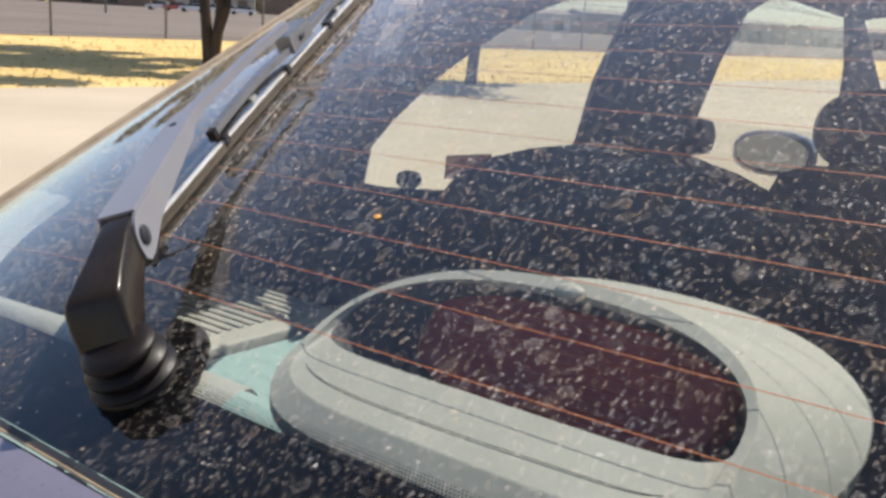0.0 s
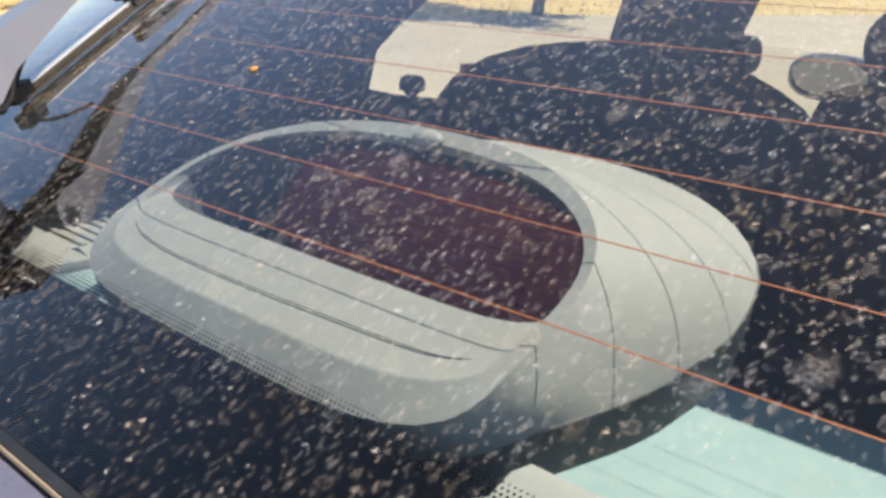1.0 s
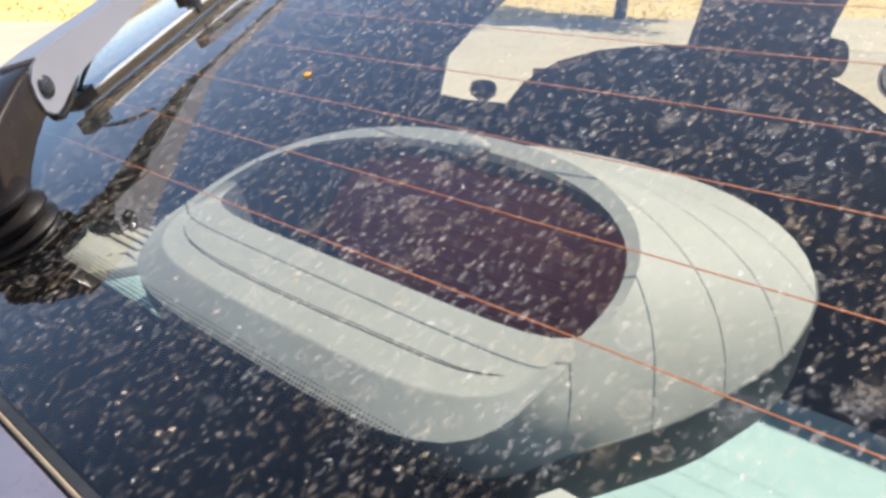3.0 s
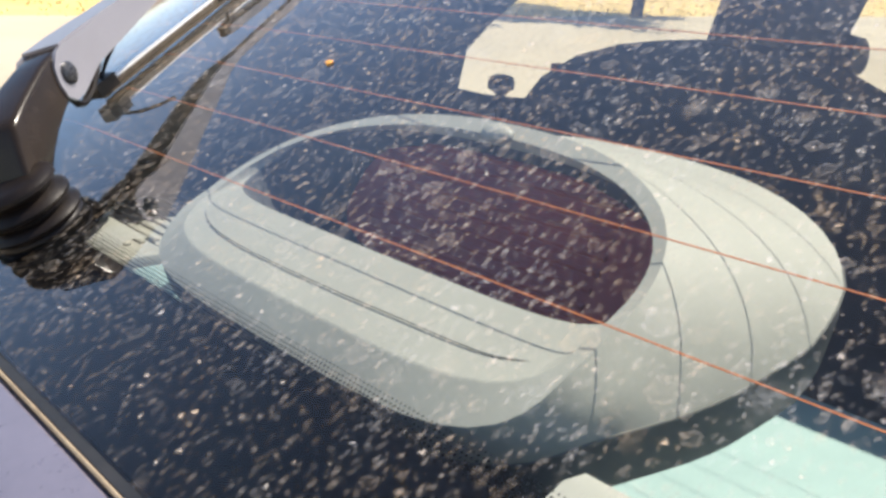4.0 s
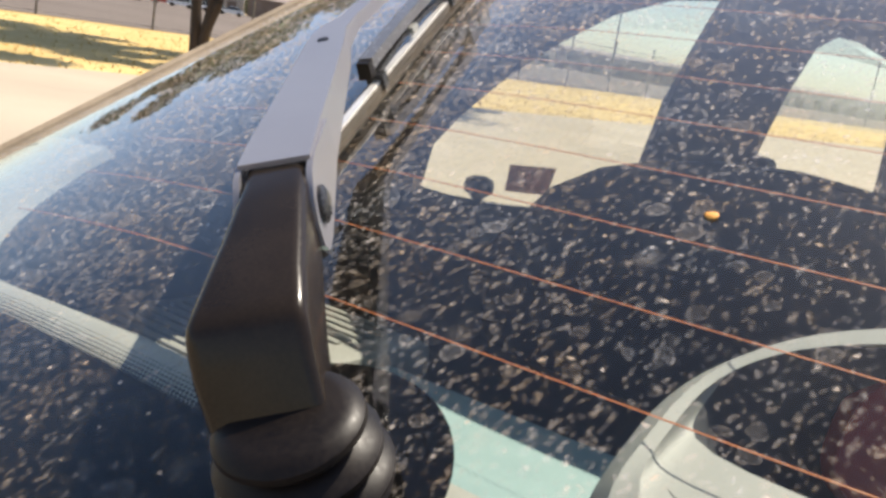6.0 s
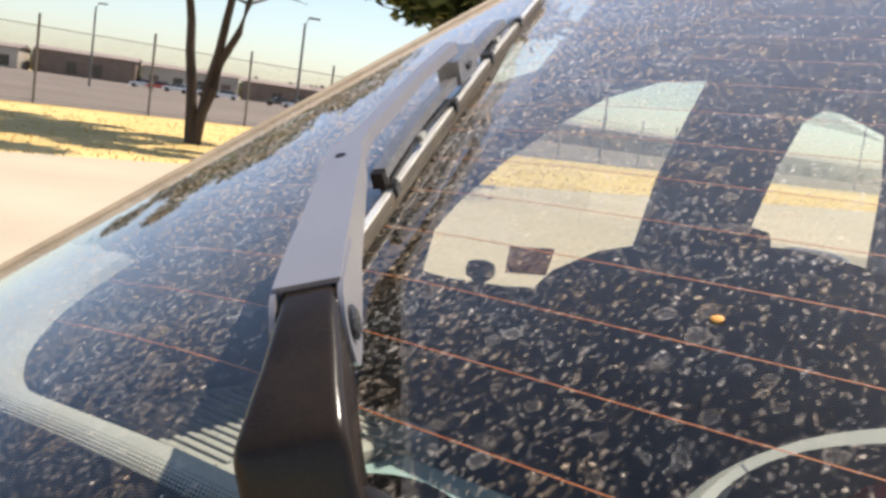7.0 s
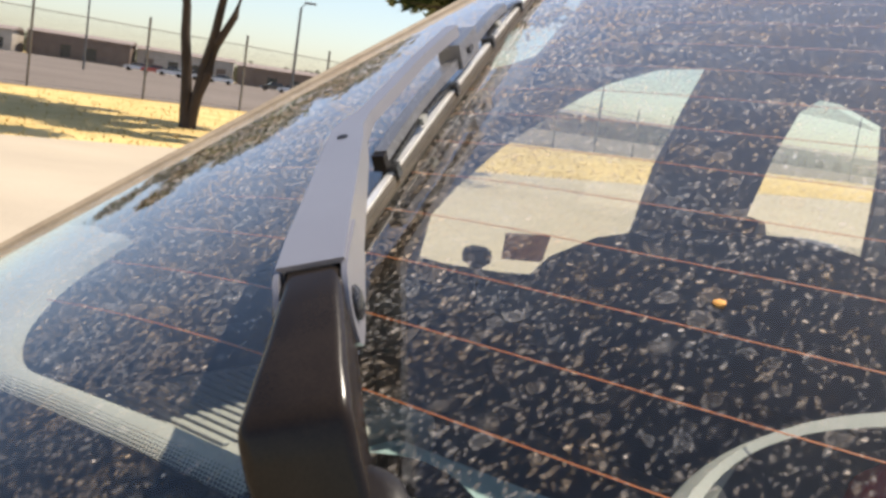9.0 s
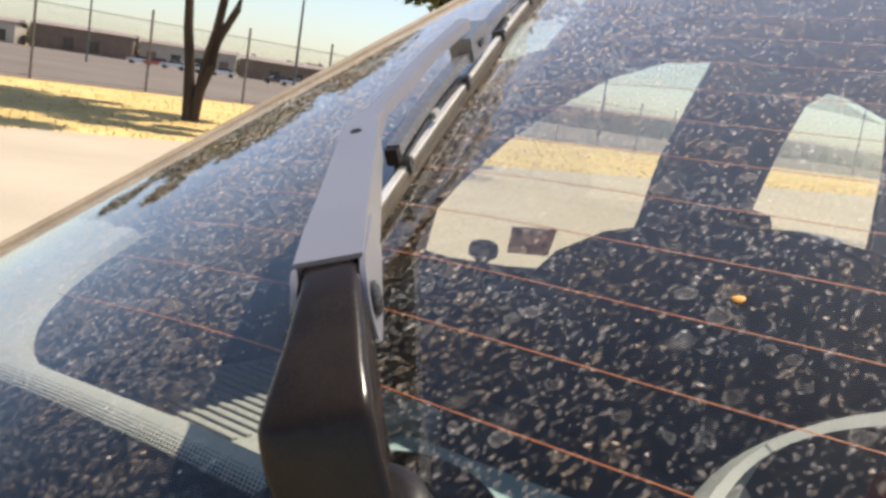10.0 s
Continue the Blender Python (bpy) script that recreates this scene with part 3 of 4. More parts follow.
for side, inner in ((-1, -0.098), (1, -0.126)):
    bm = bmesh.new()
    loft(bm, [frame_ring(side, *row, inner) for row in ((0.518, 0.004, 0.185, 0.05, -0.003), (0.500, 0.020, 0.182, 0.08, -0.004), (0.462, 0.048, 0.178, 0.105, -0.005), (0.450, 0.062, 0.174, 0.108, -0.006), (0.445, 0.0680, 0.171, 0.108, -0.010), (0.443, 0.0695, 0.168, 0.108, -0.016))], closed=False)
    part("inner_frame", bm, TRIM, car, "pale grey plastic frame inside the window", PANE)

# load panel below the pane, with a ribbed side shelf
bm = bmesh.new()
box(bm, (-0.450, 0.250, 0.940), (0.455, 0.585, 0.955))
part("load_panel", bm, TEAL_LIT_GREY, car, "light grey plastic load panel, coloured teal as if sunlit through green glass", bevel=0.005)
for side in (-1, 1):
    bm = bmesh.new()
    x0, x1 = sorted((side * 0.640, side * 0.454))
    box(bm, (x0, 0.30, 0.930), (x1, 0.640, 0.962))
    shelf = part("side_shelf", bm, TRIM, car, "pale grey ribbed side shelf", bevel=0.008)
    for k in range(22):
        bm = bmesh.new()
        y = 0.360 + k * 0.0125
        box(bm, (x0 + 0.020, y, 0.9615), (x1 - 0.030, y + 0.0060, 0.9645))
        part("rib", bm, TRIM, shelf, bevel=0.002)

# ---- car shell ----
def side_section(y, belt, lowz, hw, top=None):
    return [(hw * 0.86, lowz), (hw * 0.97, lowz + 0.16), (hw, 0.55), (hw, 0.72), (hw * 0.985, belt)]


def shell_loft(stations, side):
    bm = bmesh.new()
    rows = []
    for y, hw, low, belt in stations:
        rows.append([Vector((side * x, y, z)) for x, z in side_section(y, belt, low, hw)])
    loft(bm, rows, closed=False)
    bmesh.ops.solidify(bm, geom=bm.faces[:], thickness=0.03)
    return bm


STATIONS = [(-0.02, 0.66, 0.30, 0.88), (0.10, 0.74, 0.22, 0.885), (0.5, 0.78, 0.20, 0.89), (1.5, 0.79, 0.19, 0.885), (1.9, 0.79, 0.19, 0.86), (2.2, 0.79, 0.19, 0.815), (2.6, 0.79, 0.19, 0.805), (3.3, 0.76, 0.20, 0.80), (3.75, 0.66, 0.24, 0.72)]
for side in (-1, 1):
    part("side_body", shell_loft(STATIONS, side), PAINT, car, "dark purple-grey painted side")
# tail: short shelf below the pane, then the tailgate and bumper
bm = bmesh.new()
rows = []
for y, z, hw in ((0.1590, 1.0562, 0.530), (0.1570, 1.0568, 0.532), (0.150, 1.0545, 0.54), (0.138, 1.0490, 0.55), (0.115, 1.035, 0.575), (0.085, 1.000, 0.60), (0.055, 0.93, 0.63), (0.03, 0.80, 0.66), (0.0, 0.66, 0.68), (-0.05, 0.60, 0.70), (-0.07, 0.45, 0.70), (-0.03, 0.28, 0.68)):
    rows.append([Vector((hw * (k / 6 - 1), y + 0.05 * (k / 6 - 1) ** 2 * min(1.0, (0.1596 - y) * 12), z - 0.058 * (k / 6 - 1) ** 4)) for k in range(13)])
loft(bm, rows, closed=False)
bmesh.ops.solidify(bm, geom=bm.faces[:], thickness=0.02)
part("tailgate", bm, PAINT, car, "dark purple-grey metallic tailgate")
# rear quarters between the pane's sides and the belt
for side in (-1, 1):
    bm = bmesh.new()
    rows = []
    for v in (-0.004, 0.1, 0.2, 0.3, 0.4, 0.5, VTOP + 0.01):
        e = PANE @ Vector((side * (HALF + 0.006), v, glass_h(HALF) - 0.004))
        drop = e.z - 0.885
        row = []
        w = min(1.0, max(0.0, (v - 0.15) / 0.35))
        for f, g, f2, g2 in ((0, 0, 0, 0), (0.10, 0.16, 0.25, 0.25), (0.28, 0.42, 0.5, 0.5), (0.62, 0.78, 0.75, 0.75), (1, 1, 1, 1)):
            f, g = f + (f2 - f) * w, g + (g2 - g) * w
            row.append(Vector((side * (abs(e.x) + (0.755 - abs(e.x)) * f), e.y, e.z - drop * g)))
        rows.append(row)
    loft(bm, rows, closed=False)
    bmesh.ops.solidify(bm, geom=bm.faces[:], thickness=0.02)
    part("rear_quarter", bm, PAINT, car, "purple-grey painted rear quarter panel")
    bm = bmesh.new()
    loft(bm, [[Vector((p.x - side * 0.016, p.y, p.z - 0.022)) for p in row] for row in rows], closed=False)
    bmesh.ops.solidify(bm, geom=bm.faces[:], thickness=0.006)
    part("quarter_liner", bm, LINING, car, "dark lining of the rear quarter")
    # sail panel between roof edge and side window frame
    bm = bmesh.new()
    edge_r = [(0.735, 1.350, 0.395), (0.90, 1.360, 0.40), (1.1, 1.385, 0.46), (1.35, 1.400, 0.60), (1.6, 1.415, 0.70), (1.75, 1.415, 0.71)]
    edge_w = [(0.742, 0.90), (0.80, 1.13), (1.06, 1.265), (1.25, 1.325), (1.45, 1.375), (1.75, 1.405)]
    loft(bm, [[Vector((side * x, y, z)) for y, z, x in edge_r], [Vector((side * (0.5 * x + 0.5 * 0.752), 0.5 * (y + y2), 0.5 * (z + z2) - 0.01)) for (y, z, x), (y2, z2) in zip(edge_r, edge_w)], [Vector((side * 0.752, y, z)) for y, z in edge_w]], closed=False)
    bmesh.ops.solidify(bm, geom=bm.faces[:], thickness=0.012)
    part("sail_panel", bm, LINING, car, "dark panel between roof and window frame")
# side walls with window openings
REAR_WIN = [(0.953, 1.028), (0.966, 1.079), (1.010, 1.115), (1.097, 1.170), (1.202, 1.222), (1.338, 1.278), (1.513, 1.323), (1.708, 1.348), (1.640, 1.268), (1.560, 1.165), (1.515, 1.060), (1.46, 0.985), (1.255, 0.990), (1.150, 0.998), (1.010, 1.016)]
FRONT_WIN = [(1.972, 0.960), (1.992, 1.090), (2.085, 1.210), (2.200, 1.315), (2.330, 1.355), (2.60, 1.362), (2.88, 1.345), (2.93, 1.20), (2.92, 1.05), (2.90, 0.86), (2.55, 0.845), (2.15, 0.90)]
WALL = [(0.74, 0.88), (0.74, 1.06), (0.80, 1.13), (0.93, 1.19), (1.06, 1.265), (1.25, 1.325), (1.45, 1.375), (1.7, 1.405), (2.3, 1.415), (2.96, 1.39), (3.45, 0.98), (3.48, 0.79), (2.0, 0.79), (1.3, 0.85)]
for side in (-1, 1):
    bm = bmesh.new()
    es = []
    for lp in (WALL, REAR_WIN, FRONT_WIN):
        vv = [bm.verts.new((side * 0.75, y, z)) for y, z in lp]
        es += [bm.edges.new((a, b)) for a, b in zip(vv, vv[1:] + vv[:1])]
    bmesh.ops.triangle_fill(bm, use_beauty=True, edges=es)
    bmesh.ops.recalc_face_normals(bm, faces=bm.faces)
    r = bmesh.ops.extrude_face_region(bm, geom=bm.faces[:])
    for e in r["geom"]:
        if isinstance(e, bmesh.types.BMVert):
            e.co.x += side * 0.012
    wall = part("side_frame", bm, LINING, car, "dark pillars and window frames", smooth=False)
    for nm, lp in (("rear_door_glass", REAR_WIN), ("front_door_glass", FRONT_WIN)):
        bm = bmesh.new()
        cy, cz = sum(p[0] for p in lp) / len(lp), sum(p[1] for p in lp) / len(lp)
        bm.faces.new([bm.verts.new((side * 0.756, cy + (y - cy) * 1.0, cz + (z - cz) * 1.0)) for y, z in lp])
        g = part(nm, bm, DOOR_GLASS, wall, "clear greenish side window")
        g.visible_shadow = False
        if g.data.polygons[0].normal.x * side > 0:
            g.data.flip_normals()
    if side < 0:
        bm = bmesh.new()
        solid(bm, [(-0.7495, 1.127, 1.020), (-0.7495, 1.231, 1.012), (-0.7495, 1.247, 1.051), (-0.7495, 1.131, 1.056)], (0.0006, 0, 0))
        part("window_sticker", bm, STICKER, wall, "faded brown square sticker")
    bm = bmesh.new()
    tube(bm, [(side * 0.742, 1.955, 1.045), (side * 0.705, 1.955, 1.045)], [0.042, 0.036], 20)
    part("belt_guide", bm, TRIM_DARK, wall, "dark seat belt guide")
    # lock button on the sill
    bm = bmesh.new()
    kx, ky = side * 0.660, 0.947
    loft(bm, [[Vector((kx + r * math.cos(2 * math.pi * k / 20), ky + r * math.sin(2 * math.pi * k / 20), z)) for k in range(20)] for r, z in ((0.006, 0.985), (0.006, 1.030), (0.010, 1.034), (0.0165, 1.038), (0.0175, 1.046), (0.015, 1.053), (0.008, 1.056))], cap0=True, cap1=True)
    part("lock_button", bm, TRIM_DARK, wall, "black mushroom-shaped lock button")
    # inside sill
    bm = bmesh.new()
    solid(bm, [(side * 0.748, 0.75, 0.86), (side * 0.748, 0.75, 1.003), (side * 0.64, 0.75, 0.992), (side * 0.60, 0.75, 0.86)], (0, 0.9, 0))
    for v in bm.verts:
        v.co.z -= (v.co.y - 0.75) * 0.05
    part("window_sill", bm, LINING, wall, "dark padded sill")
# roof, windscreen frame and floor
bm = bmesh.new()
rows = []
for y, z, hw in ((0.745, 1.366, 0.415), (0.90, 1.400, 0.43), (1.1, 1.425, 0.50), (1.35, 1.440, 0.64), (1.6, 1.455, 0.74), (2.3, 1.450, 0.74), (2.95, 1.405, 0.74)):
    rows.append([Vector((hw * (k / 6 - 1), y, z - 0.045 * abs(k / 6 - 1) ** 3)) for k in range(13)])
loft(bm, rows, closed=False)
bmesh.ops.solidify(bm, geom=bm.faces[:], thickness=0.03)
part("roof", bm, PAINT, car, "dark painted roof")
bm = bmesh.new()
rows = []
for y, z, hw in ((0.765, 1.334, 0.415), (0.90, 1.364, 0.43), (1.1, 1.389, 0.50), (1.35, 1.404, 0.64), (1.6, 1.419, 0.74), (2.3, 1.414, 0.74), (2.93, 1.372, 0.74)):
    rows.append([Vector((hw * (k / 6 - 1), y, z - 0.050 * abs(k / 6 - 1) ** 3)) for k in range(13)])
loft(bm, rows, closed=False)
bmesh.ops.solidify(bm, geom=bm.faces[:], thickness=0.004)
part("headliner", bm, LINING, car, "charcoal cloth headliner")
bm = bmesh.new()
loft(bm, [[Vector((0.74 * (k / 4 - 1), 2.96, 1.39)) for k in range(9)], [Vector((0.74 * (k / 4 - 1), 3.46, 0.98)) for k in range(9)]], closed=False)
ws = part("windscreen", bm, DOOR_GLASS, car, "clear windscreen")
ws.visible_shadow = False
if ws.data.polygons[0].normal.y > 0:
    ws.data.flip_normals()
bm = bmesh.new()
box(bm, (-0.76, 3.15, 0.30), (0.76, 3.42, 0.965))
part("dashboard", bm, LINING, car, "dark dashboard", bevel=0.05)
bm = bmesh.new()
rows = [[Vector((hw * (k / 4 - 1), y, z - 0.03 * (k / 4 - 1) ** 2)) for k in range(9)] for y, z, hw in ((3.34, 0.975, 0.74), (3.55, 0.90, 0.72), (3.75, 0.78, 0.66), (3.82, 0.5, 0.64), (3.80, 0.25, 0.62))]
loft(bm, rows, closed=False)
bmesh.ops.solidify(bm, geom=bm.faces[:], thickness=0.02)
part("bonnet", bm, PAINT, car, "dark painted bonnet")
bm = bmesh.new()
box(bm, (-0.76, 0.02, 0.24), (0.76, 3.75, 0.30))
part("floor_pan", bm, LINING, car, "dark floor")
bm = bmesh.new()
box(bm, (-0.745, 0.586, 0.86), (0.745, 0.92, 0.885))
part("parcel_shelf", bm, LINING, car, "dark load cover")
for wx in (-0.68, 0.68):
    for wy in (0.55, 3.05):
        bm = bmesh.new()
        prof = [(0.12, -0.09), (0.24, -0.10), (0.295, -0.09), (0.305, -0.05), (0.305, 0.05), (0.295, 0.09), (0.24, 0.10), (0.12, 0.09)]
        loft(bm, [[Vector((wx + a, wy + r * math.cos(2 * math.pi * k / 32), 0.300 + r * math.sin(2 * math.pi * k / 32))) for k in range(32)] for r, a in prof], cap0=True, cap1=True)
        part("wheel", bm, RUBBER, car, "black tyre")

# ---- seats ----
def cushion(bm, path, half, n=28, p=3.0):
    """A padded block: superelliptic outlines swept up along (y, z, half width, half depth)."""
    rings = []
    for y, z, a, b in path:
        ring = []
        for k in range(n):
            t = 2 * math.pi * k / n
            c, s = math.cos(t), math.sin(t)
            r = (abs(c) ** p + abs(s) ** p) ** (-1 / p)
            ring.append(Vector((half + r * c * a, y + r * s * b, z)))
        rings.append(ring)
    loft(bm, rings, cap0=True, cap1=True)


def headrest(cx, y, z0, z1, a, b, name, label):
    bm = bmesh.new()
    prof = []
    for i in range(13):
        f = i / 12
        k = (1 - abs(2 * f - 1) ** 2.4) ** 0.42 if 0 < f < 1 else 0.12
        prof.append((y + 0.02 * f, z0 + (z1 - z0) * f, a * max(0.12, k), b * max(0.15, k)))
    cushion(bm, prof, cx)
    return part(name, bm, CLOTH, car, label)


bm = bmesh.new()
cushion(bm, [(0.93, 0.50, 0.62, 0.07), (0.94, 0.80, 0.63, 0.075), (0.955, 0.96, 0.62, 0.07), (0.96, 0.995, 0.60, 0.055), (0.965, 1.01, 0.57, 0.03)], 0.0)
part("rear_backrest", bm, CLOTH, car, "dark cloth rear seat back")
# broad sloping shoulder of the rear seat with its headrest
bm = bmesh.new()
HUMP = [(-0.60, 0.98), (-0.545, 1.040), (-0.516, 1.072), (-0.466, 1.100), (-0.411, 1.116), (-0.36, 1.124), (-0.297, 1.126), (-0.244, 1.121), (-0.19, 1.108), (-0.155, 1.094), (-0.13, 1.080), (-0.10, 1.045), (-0.082, 0.98)]
solid(bm, [(x, 0.87, z) for x, z in HUMP], (0, 0.06, 0))
part("rear_headrest", bm, CLOTH, car, "broad dark cloth rear headrest", bevel=0.018, segments=3)
bm = bmesh.new()
solid(bm, [(-x, 0.87, z) for x, z in HUMP], (0, 0.06, 0))
part("rear_headrest", bm, CLOTH, car, "broad dark cloth rear headrest", bevel=0.018, segments=3)
for sx in (-0.30, 0.33):
    bm = bmesh.new()
    cushion(bm, [(1.95, 0.40, 0.25, 0.09), (1.92, 0.70, 0.25, 0.085), (1.87, 0.93, 0.235, 0.07), (1.855, 1.00, 0.20, 0.05), (1.85, 1.02, 0.15, 0.03)], sx)
    part("front_backrest", bm, CLOTH, car, "dark cloth front seat back")
    headrest(sx, 1.85, 1.01, 1.175, 0.145, 0.055, "front_headrest", "dark cloth front headrest")
# door mirrors
for side in (-1, 1):
    bm = bmesh.new()
    prof = []
    for y, a, b in ((2.68, 0.105, 0.056), (2.69, 0.118, 0.064), (2.72, 0.118, 0.064), (2.77, 0.10, 0.054), (2.80, 0.06, 0.03)):
        prof.append([Vector((side * 0.850 + a * abs(math.cos(t)) ** 0.8 * math.copysign(1, math.cos(t)), y, 0.948 + b * abs(math.sin(t)) ** 0.8 * math.copysign(1, math.sin(t)))) for t in [2 * math.pi * k / 28 for k in range(28)]])
    loft(bm, prof, cap1=True)
    mirror = part("door_mirror", bm, PAINT, car, "dark door mirror")
    bm = bmesh.new()
    bm.faces.new([bm.verts.new((side * 0.850 + 0.108 * math.cos(t), 2.684 - 0.010 * math.sin(t), 0.948 + 0.057 * math.sin(t))) for t in [2 * math.pi * k / 28 for k in range(28)]])
    part("mirror_glass", bm, MIRROR, mirror, "silvered mirror glass")

# ---- ground, in strips that run with the car ----
def ground_colour():
    return surface("dry_grass", (0.48, 0.32, 0.10), (0.70, 0.50, 0.20), 0.6, 0.95, fine=18, bump=0)


CONCRETE = surface("pale_concrete", (0.38, 0.315, 0.235), (0.50, 0.415, 0.31), 0.35, 0.9, fine=30, bump=0, spec=0.15)
GRASS = ground_colour()
ASPHALT = surface("sun_bleached_asphalt", (0.15, 0.122, 0.105), (0.215, 0.18, 0.155), 0.05, 0.95, fine=4, bump=0, spec=0.05)
BARK = surface("brown_bark", (0.035, 0.024, 0.018), (0.10, 0.07, 0.05), 3, 0.9, fine=40, bump=0.7, stretch=(1, 1, 0.3))
LEAF = surface("dull_green_leaves", (0.035, 0.055, 0.015), (0.09, 0.12, 0.035), 3, 0.7, bump=0)
POST = surface("weathered_fence_steel", (0.12, 0.11, 0.10), (0.20, 0.19, 0.18), 5, 0.6, metal=0.4, bump=0.05)


def sheet(name, x0, x1, y0, y1, z, material, label, category, step=None):
    bm = bmesh.new()
    nx, ny = (12, 12)
    loft(bm, [[Vector((x0 + (x1 - x0) * i / nx, y0 + (y1 - y0) * j / ny, z)) for i in range(nx + 1)] for j in range(ny + 1)], closed=False)
    for f in bm.faces:
        f.normal_update()
    ob = part(name, bm, material, smooth=False)
    if ob.data.polygons[0].normal.z < 0:
        ob.data.flip_normals()
    return tagged(ob, label, category, kind="structure")


sheet("ground", -3000, 3000, -3000, 3000, -0.03, GRASS, "wide dry ground reaching the horizon", "ground")
sheet("pavement", -13.3, 40, -60, 80, 0.0, CONCRETE, "pale sunlit concrete apron under the car", "pavement")
sheet("road", -230, -31.5, -300, 500, -0.012, ASPHALT, "wide sun-bleached asphalt lot behind the fence", "road")

# dry grass tufts on the verge
rng = random.Random(4)
verts, faces = [], []
for i in range(9000):
    x, y = -13.35 - 17.5 * rng.random() ** 1.3, rng.uniform(-2, 50)
    a, h, w = rng.uniform(0, 6.28), rng.uniform(0.02, 0.07), rng.uniform(0.01, 0.03)
    b = len(verts)
    dx, dy = math.cos(a) * w, math.sin(a) * w
    verts += [(x - dx, y - dy, -0.03), (x + dx, y + dy, -0.03), (x + rng.uniform(-0.05, 0.05), y + rng.uniform(-0.05, 0.05), h - 0.03)]
    faces.append((b, b + 1, b + 2))
me = bpy.data.meshes.new("dry_grass")
me.from_pydata(verts, [], faces)
me.materials.append(GRASS)
tagged(new("dry_grass", me), "straw-coloured dry grass on the verge", "grass", kind="stuff")


# ---- tree on the verge ----
def tree(name, x, y, stems, crown_z, crown_r, count, seed, label, leaf=0.09, low=0.0, droop=(), lean=(0, 0), wide=1.0):
    r = random.Random(seed)
    root = new(name)
    root.matrix_basis = Matrix.Translation((x, y, -0.03))
    tagged(root, label, "tree")
    bm = bmesh.new()
    tops = []
    for dx, dy, h, rad in stems:
        pts = [Vector((dx * 0.06, dy * 0.06, 0))]
        for i in range(1, 9):
            f = i / 8
            pts.append(Vector((dx * f ** 1.1 + r.uniform(-0.05, 0.05), dy * f ** 1.1 + r.uniform(-0.05, 0.05), h * f)))
        tube(bm, pts, [rad * (1.25 - 0.75 * i / 8) for i in range(9)], 10)
        tops.append(pts[-1])
        for j in range(7):
            a = r.uniform(0, 6.28)
            s = pts[5 + j % 4]
            e = s + Vector((math.cos(a) * crown_r * 0.7, math.sin(a) * crown_r * 0.7, r.uniform(0.3, 1.4)))
            tube(bm, [s, s.lerp(e, 0.5) + Vector((0, 0, 0.2)), e], [rad * 0.4, rad * 0.25, rad * 0.08], 6)
    part("trunk", bm, BARK, root, "brown forked trunk")
    vs, fs = [], []
    clumps = [(Vector((r.gauss(0, 0.45), r.gauss(0, 0.45), r.gauss(0, 0.35))), r.uniform(0.4, 1.0)) for _ in range(46)]
    for _ in range(count):
        c, sz = r.choice(clumps)
        p = Vector((c.x * crown_r * wide + lean[0], c.y * crown_r + lean[1], crown_z + c.z * crown_r * 0.6))
        p += Vector((r.gauss(0, 1), r.gauss(0, 1), r.gauss(0, 0.7))) * 0.42 * sz
        if droop and r.random() < 0.06:
            c = r.choice(droop)
            p = Vector(c) + Vector((r.gauss(0, 0.45), r.gauss(0, 0.45), r.gauss(0, 0.16)))
        elif p.z < low:
            p.z = low + r.random() * 0.8
        a, t = r.uniform(0, 6.28), r.uniform(-0.8, 0.8)
        d = Vector((math.cos(a), math.sin(a), t)).normalized() * leaf
        q = d.cross(Vector((r.uniform(-1, 1), r.uniform(-1, 1), 1))).normalized() * leaf * 0.5
        b = len(vs)
        vs += [p - d, p + q, p + d, p - q]
        fs.append((b, b + 1, b + 2, b + 3))
    me = bpy.data.meshes.new("crown")
    me.from_pydata([tuple(v) for v in vs], [], fs)
    me.materials.append(LEAF)
    crown = new("crown", me)
    crown.parent = root
    crown["label"] = "ragged green leaves"
    return root


DROOP = ((3.8, 3.3, 3.5), (4.6, 3.9, 3.4), (5.1, 4.5, 3.6), (3.5, 2.7, 3.8))
tree("verge_tree", -18.5, 12.2, ((-0.45, -0.35, 5.2, 0.105), (0.80, 0.70, 5.4, 0.10), (1.25, 0.95, 5.0, 0.09)), 5.6, 3.6, 42000, 3, "dark forked tree on the dry verge", leaf=0.17, low=3.5, droop=DROOP, lean=(-1.6, -0.6), wide=1.6)
tree("verge_tree", -13.3, 14.9, ((0.1, 0.15, 4.4, 0.10),), 4.6, 1.9, 9000, 5, "slim young tree at the edge of the concrete", leaf=0.14, low=3.1)

# ---- wire fence at the lot's edge ----
fence = new("wire_fence")
fence.matrix_basis = Matrix.Translation((-31.6, 0, -0.03))
tagged(fence, "tall weathered steel wire fence with thin posts", "fence")
for k in range(16):
    bm = bmesh.new()
    tube(bm, [(0, -2 + 4.2 * k, 0), (0, -2 + 4.2 * k, 2.9)], [0.045, 0.045], 8)
    part("post", bm, POST, fence)
for z in (0.12, 2.5):
    bm = bmesh.new()
    tube(bm, [(0, -6, z), (0, 55, z)], [0.018, 0.018], 6)
    part("rail", bm, POST, fence)
verts, faces = [], []


def wire(a, b, w):
    a, b = Vector(a), Vector(b)
    d = (b - a).normalized()
    s = d.cross(Vector((1, 0, 0))).normalized() * w
    i = len(verts)
    verts.extend([tuple(a - s), tuple(a + s), tuple(b + s), tuple(b - s)])
    faces.append((i, i + 1, i + 2, i + 3))


